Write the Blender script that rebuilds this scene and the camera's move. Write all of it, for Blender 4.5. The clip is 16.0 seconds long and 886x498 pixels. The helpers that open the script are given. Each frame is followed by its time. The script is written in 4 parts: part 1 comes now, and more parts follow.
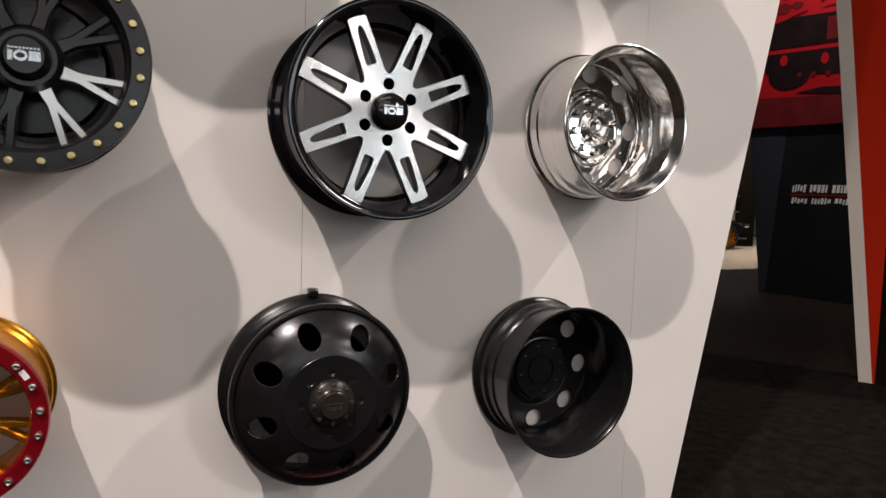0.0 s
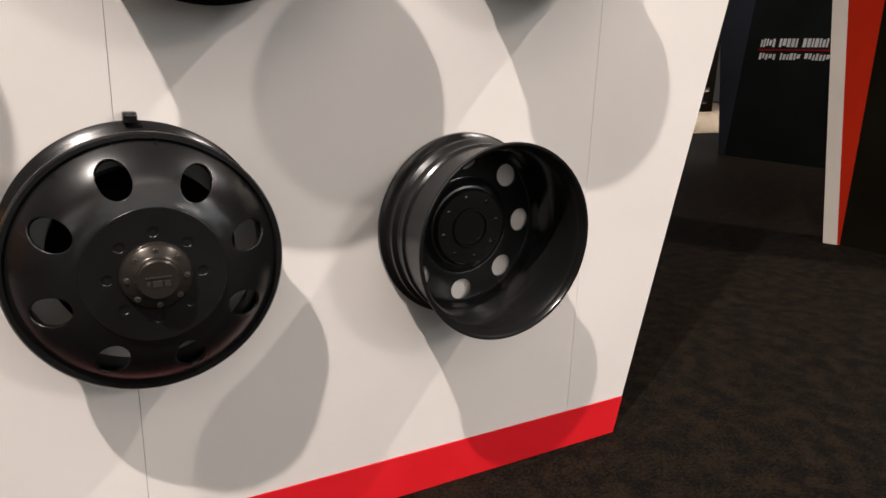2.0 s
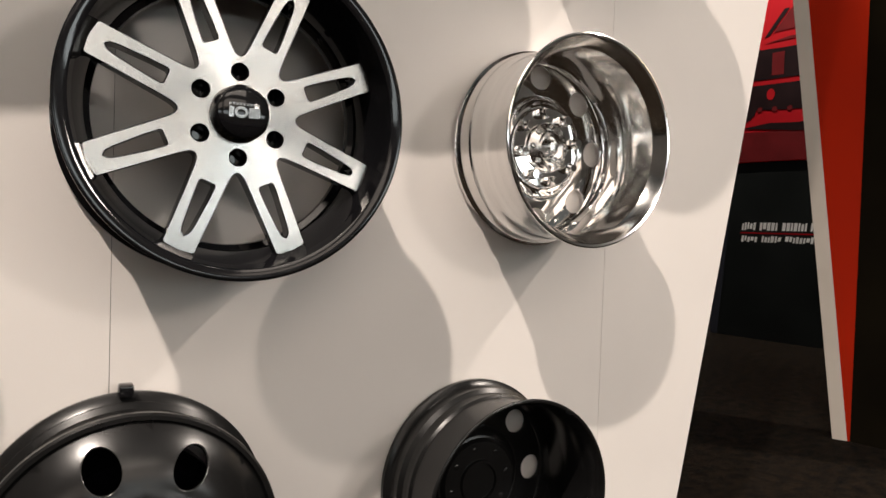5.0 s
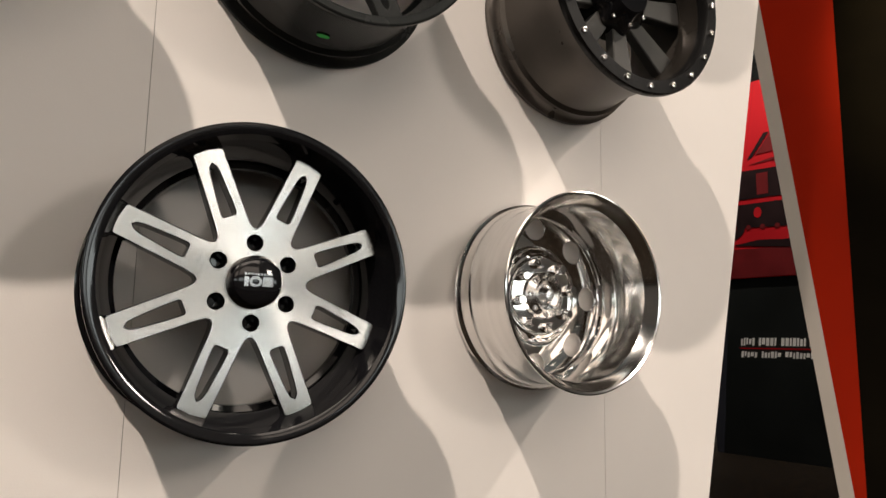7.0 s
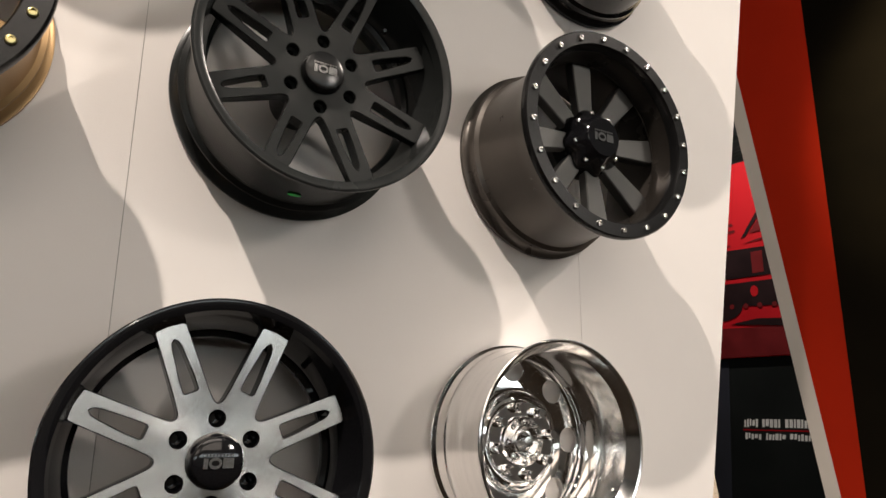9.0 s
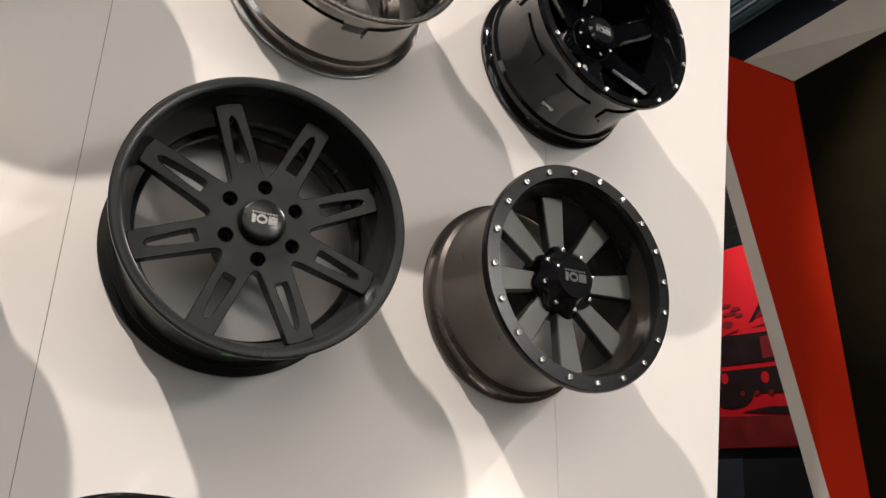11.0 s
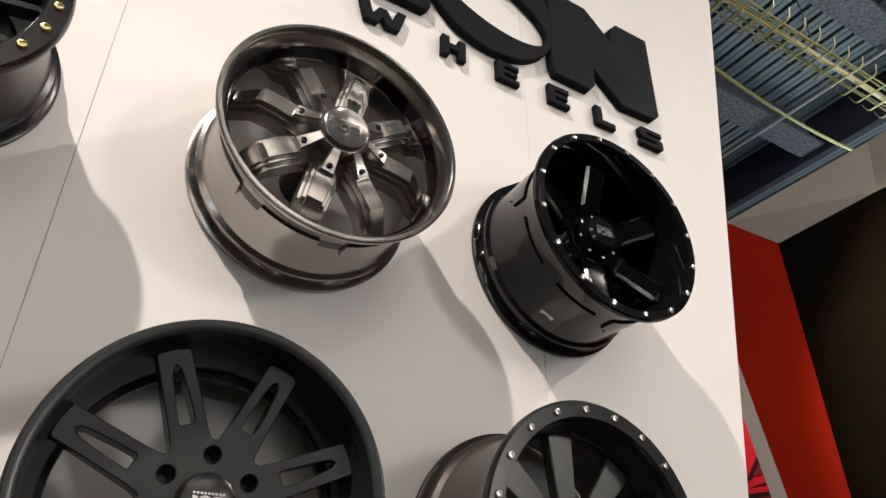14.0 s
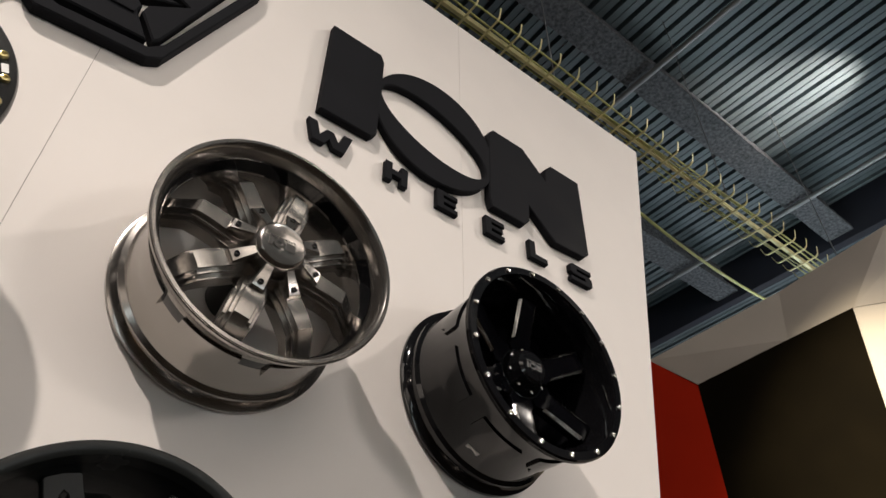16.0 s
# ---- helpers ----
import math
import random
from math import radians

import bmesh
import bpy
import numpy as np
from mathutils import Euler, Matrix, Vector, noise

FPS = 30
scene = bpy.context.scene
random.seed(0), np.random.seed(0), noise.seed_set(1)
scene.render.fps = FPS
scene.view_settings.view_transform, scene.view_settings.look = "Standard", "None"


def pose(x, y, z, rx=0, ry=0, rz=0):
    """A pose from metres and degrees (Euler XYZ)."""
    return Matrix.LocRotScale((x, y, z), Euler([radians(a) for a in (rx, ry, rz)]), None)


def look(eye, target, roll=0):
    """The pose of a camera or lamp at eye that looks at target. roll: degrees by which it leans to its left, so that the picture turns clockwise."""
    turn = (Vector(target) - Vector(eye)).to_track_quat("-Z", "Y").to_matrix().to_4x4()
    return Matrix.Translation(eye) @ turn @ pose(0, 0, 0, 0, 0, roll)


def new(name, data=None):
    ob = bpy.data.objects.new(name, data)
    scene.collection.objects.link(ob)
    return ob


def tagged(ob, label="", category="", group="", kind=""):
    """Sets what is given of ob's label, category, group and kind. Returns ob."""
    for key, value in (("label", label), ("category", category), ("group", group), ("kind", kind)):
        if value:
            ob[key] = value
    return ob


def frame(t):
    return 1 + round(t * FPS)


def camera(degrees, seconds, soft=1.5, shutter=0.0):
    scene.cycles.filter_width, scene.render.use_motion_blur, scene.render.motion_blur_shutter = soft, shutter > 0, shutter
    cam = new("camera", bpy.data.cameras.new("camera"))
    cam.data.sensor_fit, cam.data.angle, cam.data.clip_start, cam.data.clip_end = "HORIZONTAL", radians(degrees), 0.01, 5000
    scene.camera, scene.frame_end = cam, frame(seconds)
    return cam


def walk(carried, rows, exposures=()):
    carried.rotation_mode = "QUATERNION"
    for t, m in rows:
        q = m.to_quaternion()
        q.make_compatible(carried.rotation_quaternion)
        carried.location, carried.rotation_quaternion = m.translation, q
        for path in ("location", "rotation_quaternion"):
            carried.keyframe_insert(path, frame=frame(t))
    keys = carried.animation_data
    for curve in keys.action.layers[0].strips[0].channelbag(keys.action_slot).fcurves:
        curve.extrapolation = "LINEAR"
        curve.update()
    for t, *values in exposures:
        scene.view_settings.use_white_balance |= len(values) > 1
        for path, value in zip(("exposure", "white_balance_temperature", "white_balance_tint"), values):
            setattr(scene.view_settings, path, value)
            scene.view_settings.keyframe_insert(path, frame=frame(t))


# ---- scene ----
cam = camera(65.6, 16.0)
PATH = [
    (0, (1.134, -1.912, 1.34), (2.003, -0.118, 1.171), 1.9),
    (0.5, (1.291, -1.797, 1.248), (2.252, -0.049, 1.095), 1.1),
    (1, (1.394, -1.735, 1.228), (2.362, -0.002, 0.977), 1.3),
    (1.5, (1.467, -1.59, 1.213), (2.424, 0.099, 0.731), 2.1),
    (2, (1.512, -1.488, 1.167), (2.469, 0.187, 0.64), 1.9),
    (2.5, (1.551, -1.426, 1.108), (2.511, 0.246, 0.575), 2.0),
    (3, (1.555, -1.391, 1.138), (2.517, 0.278, 0.6), 2.1),
    (3.5, (1.531, -1.373, 1.203), (2.495, 0.296, 0.671), 2.0),
    (4, (1.527, -1.366, 1.283), (2.508, 0.333, 0.895), 1.5),
    (4.2, (1.527, -1.371, 1.302), (2.517, 0.342, 1.007), 1.6),
    (6.3, (1.481, -1.42, 1.402), (2.48, 0.307, 1.539), 1.2),
    (6.5, (1.481, -1.425, 1.406), (2.476, 0.3, 1.587), 1.0),
    (7, (1.469, -1.446, 1.438), (2.461, 0.269, 1.711), 1.0),
    (7.5, (1.473, -1.466, 1.484), (2.46, 0.237, 1.84), 0.9),
    (8, (1.479, -1.482, 1.544), (2.464, 0.218, 1.919), 1.0),
    (8.5, (1.49, -1.484, 1.592), (2.475, 0.214, 1.975), 0.7),
    (9, (1.511, -1.494, 1.631), (2.482, 0.192, 2.096), 0.5),
    (9.5, (1.539, -1.515, 1.643), (2.473, 0.137, 2.274), 0.4),
    (9.7, (1.536, -1.51, 1.662), (2.472, 0.134, 2.311), 0.5),
    (11.8, (1.71, -1.431, 1.938), (2.617, 0.223, 2.604), 1.0),
    (12, (1.706, -1.403, 1.954), (2.626, 0.226, 2.661), 0.9),
    (12.5, (1.714, -1.357, 2.012), (2.61, 0.2, 2.89), 0.6),
    (13, (1.738, -1.357, 2.051), (2.599, 0.185, 2.989), 0.6),
    (13.5, (1.729, -1.354, 2.093), (2.601, 0.175, 3.042), 0.6),
    (14, (1.695, -1.36, 2.142), (2.579, 0.122, 3.152), 0.3),
    (14.5, (1.692, -1.389, 2.139), (2.506, -0.029, 3.36), 0.1),
    (15, (1.702, -1.383, 2.159), (2.494, -0.064, 3.436), 0.2),
    (15.5, (1.696, -1.371, 2.155), (2.559, -0.106, 3.442), 1.9),
    (16, (1.693, -1.352, 2.164), (2.628, -0.148, 3.458), 0.3),
]
# the camera dims a little as the bright wall fills its view towards the end
walk(cam, [(t, look(eye, target, roll)) for t, eye, target, roll in PATH], [(0, -0.36, 6400, 13), (0.5, -0.20, 6400, 13), (1, -0.12, 6400, 13), (2, 0.05, 6500, 12), (4, 0.05, 6600, 11), (6.5, -0.16, 6950, 11), (8, -0.05, 6850, 10), (9, -0.02, 6700, 10), (12, 0.06, 6400, 10), (13, 0.05, 6400, 10), (14, -0.06, 6400, 10), (15, -0.40, 6450, 10), (16, -0.46, 6550, 10)])

# ---------------------------------------------------------------- light
world = bpy.data.worlds.new("hall_air")
scene.world = world
world.use_nodes = True
world.node_tree.nodes["Background"].inputs[0].default_value = (0.75, 0.82, 1.0, 1)
world.node_tree.nodes["Background"].inputs[1].default_value = 0.08


def spot(name, eye, target, watts, size, angle=60, color=(1, 0.9, 0.82)):
    lamp = bpy.data.lights.new(name, "SPOT")
    lamp.energy, lamp.shadow_soft_size, lamp.spot_size, lamp.spot_blend, lamp.color = watts, size, radians(angle), 1.0, color
    ob = new(name, lamp)
    ob.matrix_world = look(eye, target)
    return ob


def area(name, eye, target, watts, sx, sy, color=(1, 0.95, 0.9)):
    lamp = bpy.data.lights.new(name, "AREA")
    lamp.shape, lamp.size, lamp.size_y, lamp.energy, lamp.color = "RECTANGLE", sx, sy, watts, color
    ob = new(name, lamp)
    ob.matrix_world = look(eye, target)
    return ob


spot("truss_spot", (-1.83, -3.65, 9.0), (7.0, 0, -20.0), 4450, 0.09, 86)
spot("truss_spot", (9.2, -3.65, 9.0), (0.0, 0, -12.0), 2450, 0.09, 100)
spot("truss_spot", (2.6, -3.2, 7.5), (6.58, 0.02, 3.95), 5200, 0.1, 22, (1, 0.86, 0.62))
# Unseen area lamps added as soft fill, with no fixture in view.
area("high_fill_light", (1.5, -8.2, 7.4), (2.2, 0, 2.2), 115, 6.0, 2.0, (1, 0.89, 0.80))
area("high_fill_light", (12.0, -3.0, 8.7), (12.0, 1.0, 0.0), 40, 3.0, 1.0)
# Added unseen lamp that brightens the display beyond the gap.
area("far_fill_light", (15.5, 10.0, 6.0), (15.6, 11.0, 0.0), 520, 3.0, 3.0)
# Unseen fill lamps behind the camera, added to lift shadows and feed reflections.
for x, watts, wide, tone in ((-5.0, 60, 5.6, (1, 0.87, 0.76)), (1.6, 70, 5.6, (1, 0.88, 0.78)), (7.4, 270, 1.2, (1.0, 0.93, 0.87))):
    area("opposite_fill_light", (x, -9.6, 4.8), (x, 0.0, 3.0), watts, wide, min(2.0, wide), tone)
    area("opposite_fill_light", (x, -9.6, 2.5), (x, 0.0, 2.3), min(watts, 100) * 0.62, 5.0, 0.7, (0.87, 0.97, 1.0))
# Upward area lamps, unseen, added to brighten the ceiling deck.
area("ceiling_fill_light", (9.8, 0.6, 5.4), (8.4, -0.4, 9.4), 105, 3.0, 0.8, (0.85, 0.98, 1.0))
spot("ceiling_wash", (9.1, -1.15, 8.55), (8.55, 0.35, 9.4), 1000, 0.08, 55, (1, 0.88, 0.78))
area("ceiling_fill_light", (13.0, 3.0, 5.4), (11.5, 1.5, 9.3), 110, 3.0, 1.0, (0.85, 0.93, 1.0))
spot("panel_spot", (8.2, 3.9, 7.2), (9.95, 4.3, 3.4), 900, 0.05, 62)
# Unseen point lamps, added to put sparkle into the polished metal.
for x, y in ((-3.0, -5.5), (0.5, -4.6), (4.2, -5.2), (7.5, -6.5), (9.5, -4.0), (-1.2, -7.4), (2.4, -6.9), (5.6, -8.3), (-5.6, -6.6), (3.2, -9.0), (0.2, -9.2)):
    bulb = bpy.data.lights.new("sparkle_lamp", "POINT")
    bulb.energy, bulb.shadow_soft_size, bulb.color = 13, 0.16, (1, 0.93, 0.84)
    new("sparkle_lamp", bulb).location = (x, y, 8.4)

# ---------------------------------------------------------------- materials


def nodes_of(name):
    m = bpy.data.materials.new(name)
    m.use_nodes = True
    nt = m.node_tree
    return m, nt, nt.nodes["Principled BSDF"]


def surface(name, color, rough=0.5, metal=0.0, coat=0.0, vary=0.12, scale=6.0, fine=180.0, bump=0.02, rough_vary=0.12, spec=0.5):
    """A painted or metal surface with clouded colour, uneven gloss and a fine grain."""
    m, nt, b = nodes_of(name)
    n, l = nt.nodes, nt.links
    co = n.new("ShaderNodeTexCoord")
    big = n.new("ShaderNodeTexNoise")
    big.inputs["Scale"].default_value, big.inputs["Detail"].default_value = scale, 6
    small = n.new("ShaderNodeTexNoise")
    small.inputs["Scale"].default_value, small.inputs["Detail"].default_value = fine, 3
    l.new(co.outputs["Object"], big.inputs["Vector"])
    l.new(co.outputs["Object"], small.inputs["Vector"])
    ramp = n.new("ShaderNodeMapRange")
    ramp.inputs[1].default_value, ramp.inputs[2].default_value = 0.3, 0.7
    ramp.inputs[3].default_value, ramp.inputs[4].default_value = 1 - vary, 1 + vary
    l.new(big.outputs["Fac"], ramp.inputs[0])
    mul = n.new("ShaderNodeVectorMath")
    mul.operation = "SCALE"
    mul.inputs[0].default_value = color
    l.new(ramp.outputs[0], mul.inputs["Scale"])
    l.new(mul.outputs[0], b.inputs["Base Color"])
    rr = n.new("ShaderNodeMapRange")
    rr.inputs[1].default_value, rr.inputs[2].default_value = 0.3, 0.7
    rr.inputs[3].default_value, rr.inputs[4].default_value = max(rough * (1 - rough_vary), 0.01), rough * (1 + rough_vary)
    l.new(big.outputs["Fac"], rr.inputs[0])
    l.new(rr.outputs[0], b.inputs["Roughness"])
    b.inputs["Metallic"].default_value = metal
    b.inputs["Specular IOR Level"].default_value = spec
    b.inputs["Coat Weight"].default_value = coat
    b.inputs["Coat Roughness"].default_value = 0.06
    if bump:
        bp = n.new("ShaderNodeBump")
        bp.inputs["Strength"].default_value, bp.inputs["Distance"].default_value = bump, 0.01
        l.new(small.outputs["Fac"], bp.inputs["Height"])
        l.new(bp.outputs[0], b.inputs["Normal"])
    return m


def machined(name, color, rough=0.27):
    """Turned aluminium: fine concentric tool marks round the part's own axis."""
    m, nt, b = nodes_of(name)
    n, l = nt.nodes, nt.links
    co = n.new("ShaderNodeTexCoord")
    sep = n.new("ShaderNodeSeparateXYZ")
    l.new(co.outputs["Object"], sep.inputs[0])
    flat = n.new("ShaderNodeCombineXYZ")
    l.new(sep.outputs[0], flat.inputs[0])
    l.new(sep.outputs[1], flat.inputs[1])
    length = n.new("ShaderNodeVectorMath")
    length.operation = "LENGTH"
    l.new(flat.outputs[0], length.inputs[0])
    line = n.new("ShaderNodeCombineXYZ")
    l.new(length.outputs["Value"], line.inputs[0])
    rings = n.new("ShaderNodeTexNoise")
    rings.inputs["Scale"].default_value, rings.inputs["Detail"].default_value = 900, 4
    l.new(line.outputs[0], rings.inputs["Vector"])
    bp = n.new("ShaderNodeBump")
    bp.inputs["Strength"].default_value, bp.inputs["Distance"].default_value = 0.12, 0.001
    l.new(rings.outputs["Fac"], bp.inputs["Height"])
    l.new(bp.outputs[0], b.inputs["Normal"])
    tint = n.new("ShaderNodeMapRange")
    tint.inputs[3].default_value, tint.inputs[4].default_value = 0.86, 1.04
    l.new(rings.outputs["Fac"], tint.inputs[0])
    mul = n.new("ShaderNodeVectorMath")
    mul.operation = "SCALE"
    mul.inputs[0].default_value = color
    l.new(tint.outputs[0], mul.inputs["Scale"])
    l.new(mul.outputs[0], b.inputs["Base Color"])
    tan = n.new("ShaderNodeTangent")
    tan.direction_type, tan.axis = "RADIAL", "Z"
    l.new(tan.outputs[0], b.inputs["Tangent"])
    b.inputs["Anisotropic"].default_value = 0.88
    b.inputs["Metallic"].default_value, b.inputs["Roughness"].default_value = 1.0, rough
    return m


def carpet(name, color, scale):
    m, nt, b = nodes_of(name)
    n, l = nt.nodes, nt.links
    co = n.new("ShaderNodeTexCoord")
    fine = n.new("ShaderNodeTexNoise")
    fine.inputs["Scale"].default_value, fine.inputs["Detail"].default_value, fine.inputs["Roughness"].default_value = scale, 8, 0.8
    big = n.new("ShaderNodeTexNoise")
    big.inputs["Scale"].default_value, big.inputs["Detail"].default_value = 13.0, 8
    for tex in (fine, big):
        l.new(co.outputs["Object"], tex.inputs["Vector"])
    add = n.new("ShaderNodeMath")
    add.operation = "MULTIPLY_ADD"
    add.inputs[1].default_value = 0.30
    l.new(big.outputs["Fac"], add.inputs[0])
    scaled = n.new("ShaderNodeMath")
    scaled.operation = "MULTIPLY"
    scaled.inputs[1].default_value = 0.80
    l.new(fine.outputs["Fac"], scaled.inputs[0])
    l.new(scaled.outputs[0], add.inputs[2])
    ramp = n.new("ShaderNodeMapRange")
    ramp.inputs[1].default_value, ramp.inputs[2].default_value = 0.505, 0.612
    ramp.inputs[3].default_value, ramp.inputs[4].default_value = 0.0, 2.6
    l.new(add.outputs[0], ramp.inputs[0])
    mul = n.new("ShaderNodeVectorMath")
    mul.operation = "SCALE"
    mul.inputs[0].default_value = color
    l.new(ramp.outputs[0], mul.inputs["Scale"])
    l.new(mul.outputs[0], b.inputs["Base Color"])
    b.inputs["Roughness"].default_value = 0.95
    b.inputs["Specular IOR Level"].default_value = 0.15
    bp = n.new("ShaderNodeBump")
    bp.inputs["Strength"].default_value, bp.inputs["Distance"].default_value = 0.9, 0.02
    l.new(fine.outputs["Fac"], bp.inputs["Height"])
    l.new(bp.outputs[0], b.inputs["Normal"])
    return m


M_WALL = surface("white_laminate", (0.78, 0.735, 0.70), 0.75, vary=0.03, scale=2.2, fine=260, bump=0.03, spec=0.22)
M_SEAM = surface("seam_gap", (0.22, 0.19, 0.17), 0.8)
M_RED = surface("red_vinyl", (0.72, 0.012, 0.02), 0.4, vary=0.05)
M_TOWER = surface("red_tower_paint", (0.44, 0.020, 0.005), 0.8, vary=0.10, scale=1.2, spec=0.06)
M_WHITE = surface("white_tower_paint", (0.68, 0.61, 0.54), 0.6, vary=0.05, scale=2, spec=0.3)
M_DARK = surface("charcoal_fabric_panel", (0.0100, 0.0078, 0.0046), 0.95, vary=0.25, scale=2, fine=400, bump=0.1, spec=0.04)
M_CARPET = carpet("dark_carpet", (0.0098, 0.0061, 0.0029), 95)
M_BEIGE = carpet("beige_carpet", (0.42, 0.33, 0.24), 60)
M_SATIN = surface("satin_black_paint", (0.0080, 0.0079, 0.0080), 0.25, vary=0.2, fine=700, bump=0.008, spec=0.45)
M_MATTE = surface("matte_black_paint", (0.0155, 0.0168, 0.0164), 0.25, vary=0.15, fine=700, bump=0.012, spec=0.26)
M_GLOSS = surface("gloss_black_enamel", (0.006, 0.006, 0.007), 0.07, vary=0.2, bump=0.0, spec=0.5)
# Black without sheen: milled spokes, and the added drums that darken holes.
M_DEEP = surface("black_enamel_and_shade", (0.003, 0.003, 0.004), 0.10, vary=0.2, bump=0.0, spec=0.03)
M_BARREL = surface("bronze_black_barrel", (0.085, 0.074, 0.065), 0.30, metal=0.6, vary=0.15, fine=500, bump=0.01)
M_CAP = surface("dark_bronze_cap_paint", (0.050, 0.043, 0.037), 0.28, metal=0.6, vary=0.15, fine=500, bump=0.01)
M_GREY = surface("graphite_spoke_paint", (0.092, 0.090, 0.086), 0.34, metal=0.6, vary=0.1, fine=500, bump=0.01)
M_GUN = surface("gunmetal_gloss", (0.41, 0.385, 0.36), 0.19, metal=0.94, vary=0.08, bump=0.0)
M_CHROME = surface("polished_chrome", (0.88, 0.87, 0.86), 0.035, metal=1.0, vary=0.04, scale=12, bump=0.0)
M_POLISH = surface("polished_aluminium", (0.86, 0.845, 0.825), 0.13, metal=1.0, vary=0.05, scale=12, bump=0.0)
M_MACH = machined("machined_aluminium", (0.64, 0.63, 0.61), 0.23)
M_SPUN = machined("spun_aluminium", (0.88, 0.865, 0.85), 0.16)
M_BOLT = surface("zinc_bolt", (0.75, 0.73, 0.70), 0.25, metal=1.0)
M_GBOLT = surface("brass_bolt", (0.66, 0.57, 0.28), 0.3, metal=1.0)
M_GOLD = surface("gold_anodised", (0.72, 0.33, 0.03), 0.24, metal=0.95)
M_REDANO = surface("candy_red_ring", (0.36, 0.006, 0.015), 0.2, metal=0.6, coat=0.5)
M_BRONZE = surface("bronze_paint", (0.30, 0.19, 0.09), 0.35, metal=0.7)
M_FOAM = surface("black_sign_foam", (0.0150, 0.0155, 0.0180), 0.8, vary=0.12, fine=900, bump=0.03, spec=0.04)
M_INK = surface("silver_print", (0.50, 0.50, 0.50), 0.16, metal=1.0)
M_PRINT = surface("white_print", (0.80, 0.80, 0.78), 0.5)
M_GREEN = surface("green_sticker", (0.03, 0.62, 0.10), 0.5)
M_DECK = surface("blue_grey_steel_deck", (0.12, 0.15, 0.165), 0.6, metal=0.2, vary=0.2, scale=1.2)
# Dark navy of the graphic panel's side facet and of the unlit bay.
M_VOID = surface("dark_navy_paint", (0.012, 0.014, 0.024), 0.8, vary=0.3, scale=1.5)
M_FIRE = surface("sprayed_fireproofing", (0.095, 0.10, 0.11), 0.95, vary=0.5, scale=26, fine=60, bump=1.0, spec=0.1)
M_TRAY = surface("galvanised_tray", (0.72, 0.66, 0.34), 0.4, metal=0.15)
M_CABLE = surface("yellow_green_cable", (0.42, 0.42, 0.14), 0.5)
M_PIPE = surface("grey_pipe", (0.22, 0.23, 0.24), 0.45, metal=0.3)
M_BANNER = surface("red_banner_print", (0.42, 0.006, 0.012), 0.6, vary=0.12, scale=1.2, spec=0.2)
M_BANNERD = surface("dark_banner_print", (0.012, 0.004, 0.005), 0.6, vary=0.3, scale=5, spec=0.2)
M_BANNERM = surface("maroon_banner_print", (0.13, 0.008, 0.010), 0.6, vary=0.2, scale=4, spec=0.2)
M_BLUE = surface("blue_sign_print", (0.05, 0.25, 0.6), 0.5)

# ---------------------------------------------------------------- mesh helpers


def mesh_object(name, bm, material, parent=None, label="", smooth=35):
    me = bpy.data.meshes.new(name)
    bmesh.ops.recalc_face_normals(bm, faces=bm.faces)
    if smooth:
        for f in bm.faces:
            f.smooth = True
        for e in bm.edges:
            if len(e.link_faces) == 2 and e.calc_face_angle(0) > radians(smooth):
                e.smooth = False
    bm.to_mesh(me)
    bm.free()
    me.materials.append(material)
    ob = new(name, me)
    if parent is not None:
        ob.parent = parent
    if label:
        ob["label"] = label
    return ob


def part(name, bm, material, parent, label="", smooth=35):
    return mesh_object(name, bm, material, parent, label, smooth)


def box(x0, y0, z0, x1, y1, z1, bm=None, bevel=0.0):
    bm = bm or bmesh.new()
    made = bmesh.ops.create_cube(bm, size=1.0)["verts"]
    for v in made:
        v.co = Vector(((x0, x1)[v.co.x > 0], (y0, y1)[v.co.y > 0], (z0, z1)[v.co.z > 0]))
    if bevel:
        es = list({e for v in made for e in v.link_edges})
        bmesh.ops.bevel(bm, geom=es, offset=bevel, segments=2, affect="EDGES", profile=0.5)
    return bm


def revolve(profile, n=96, closed=True, bm=None):
    """Turns a profile of (radius, height) round z."""
    bm = bm or bmesh.new()
    rings = []
    for k in range(n):
        a = 2 * math.pi * k / n
        rings.append([bm.verts.new((r * math.cos(a), r * math.sin(a), z)) for r, z in profile])
    m = len(profile)
    for k in range(n):
        p, q = rings[k], rings[(k + 1) % n]
        for i in range(m if closed else m - 1):
            j = (i + 1) % m
            vs = [p[i], q[i], q[j], p[j]]
            try:
                bm.faces.new(vs)
            except ValueError:
                pass
    bmesh.ops.remove_doubles(bm, verts=bm.verts, dist=1e-5)
    return bm


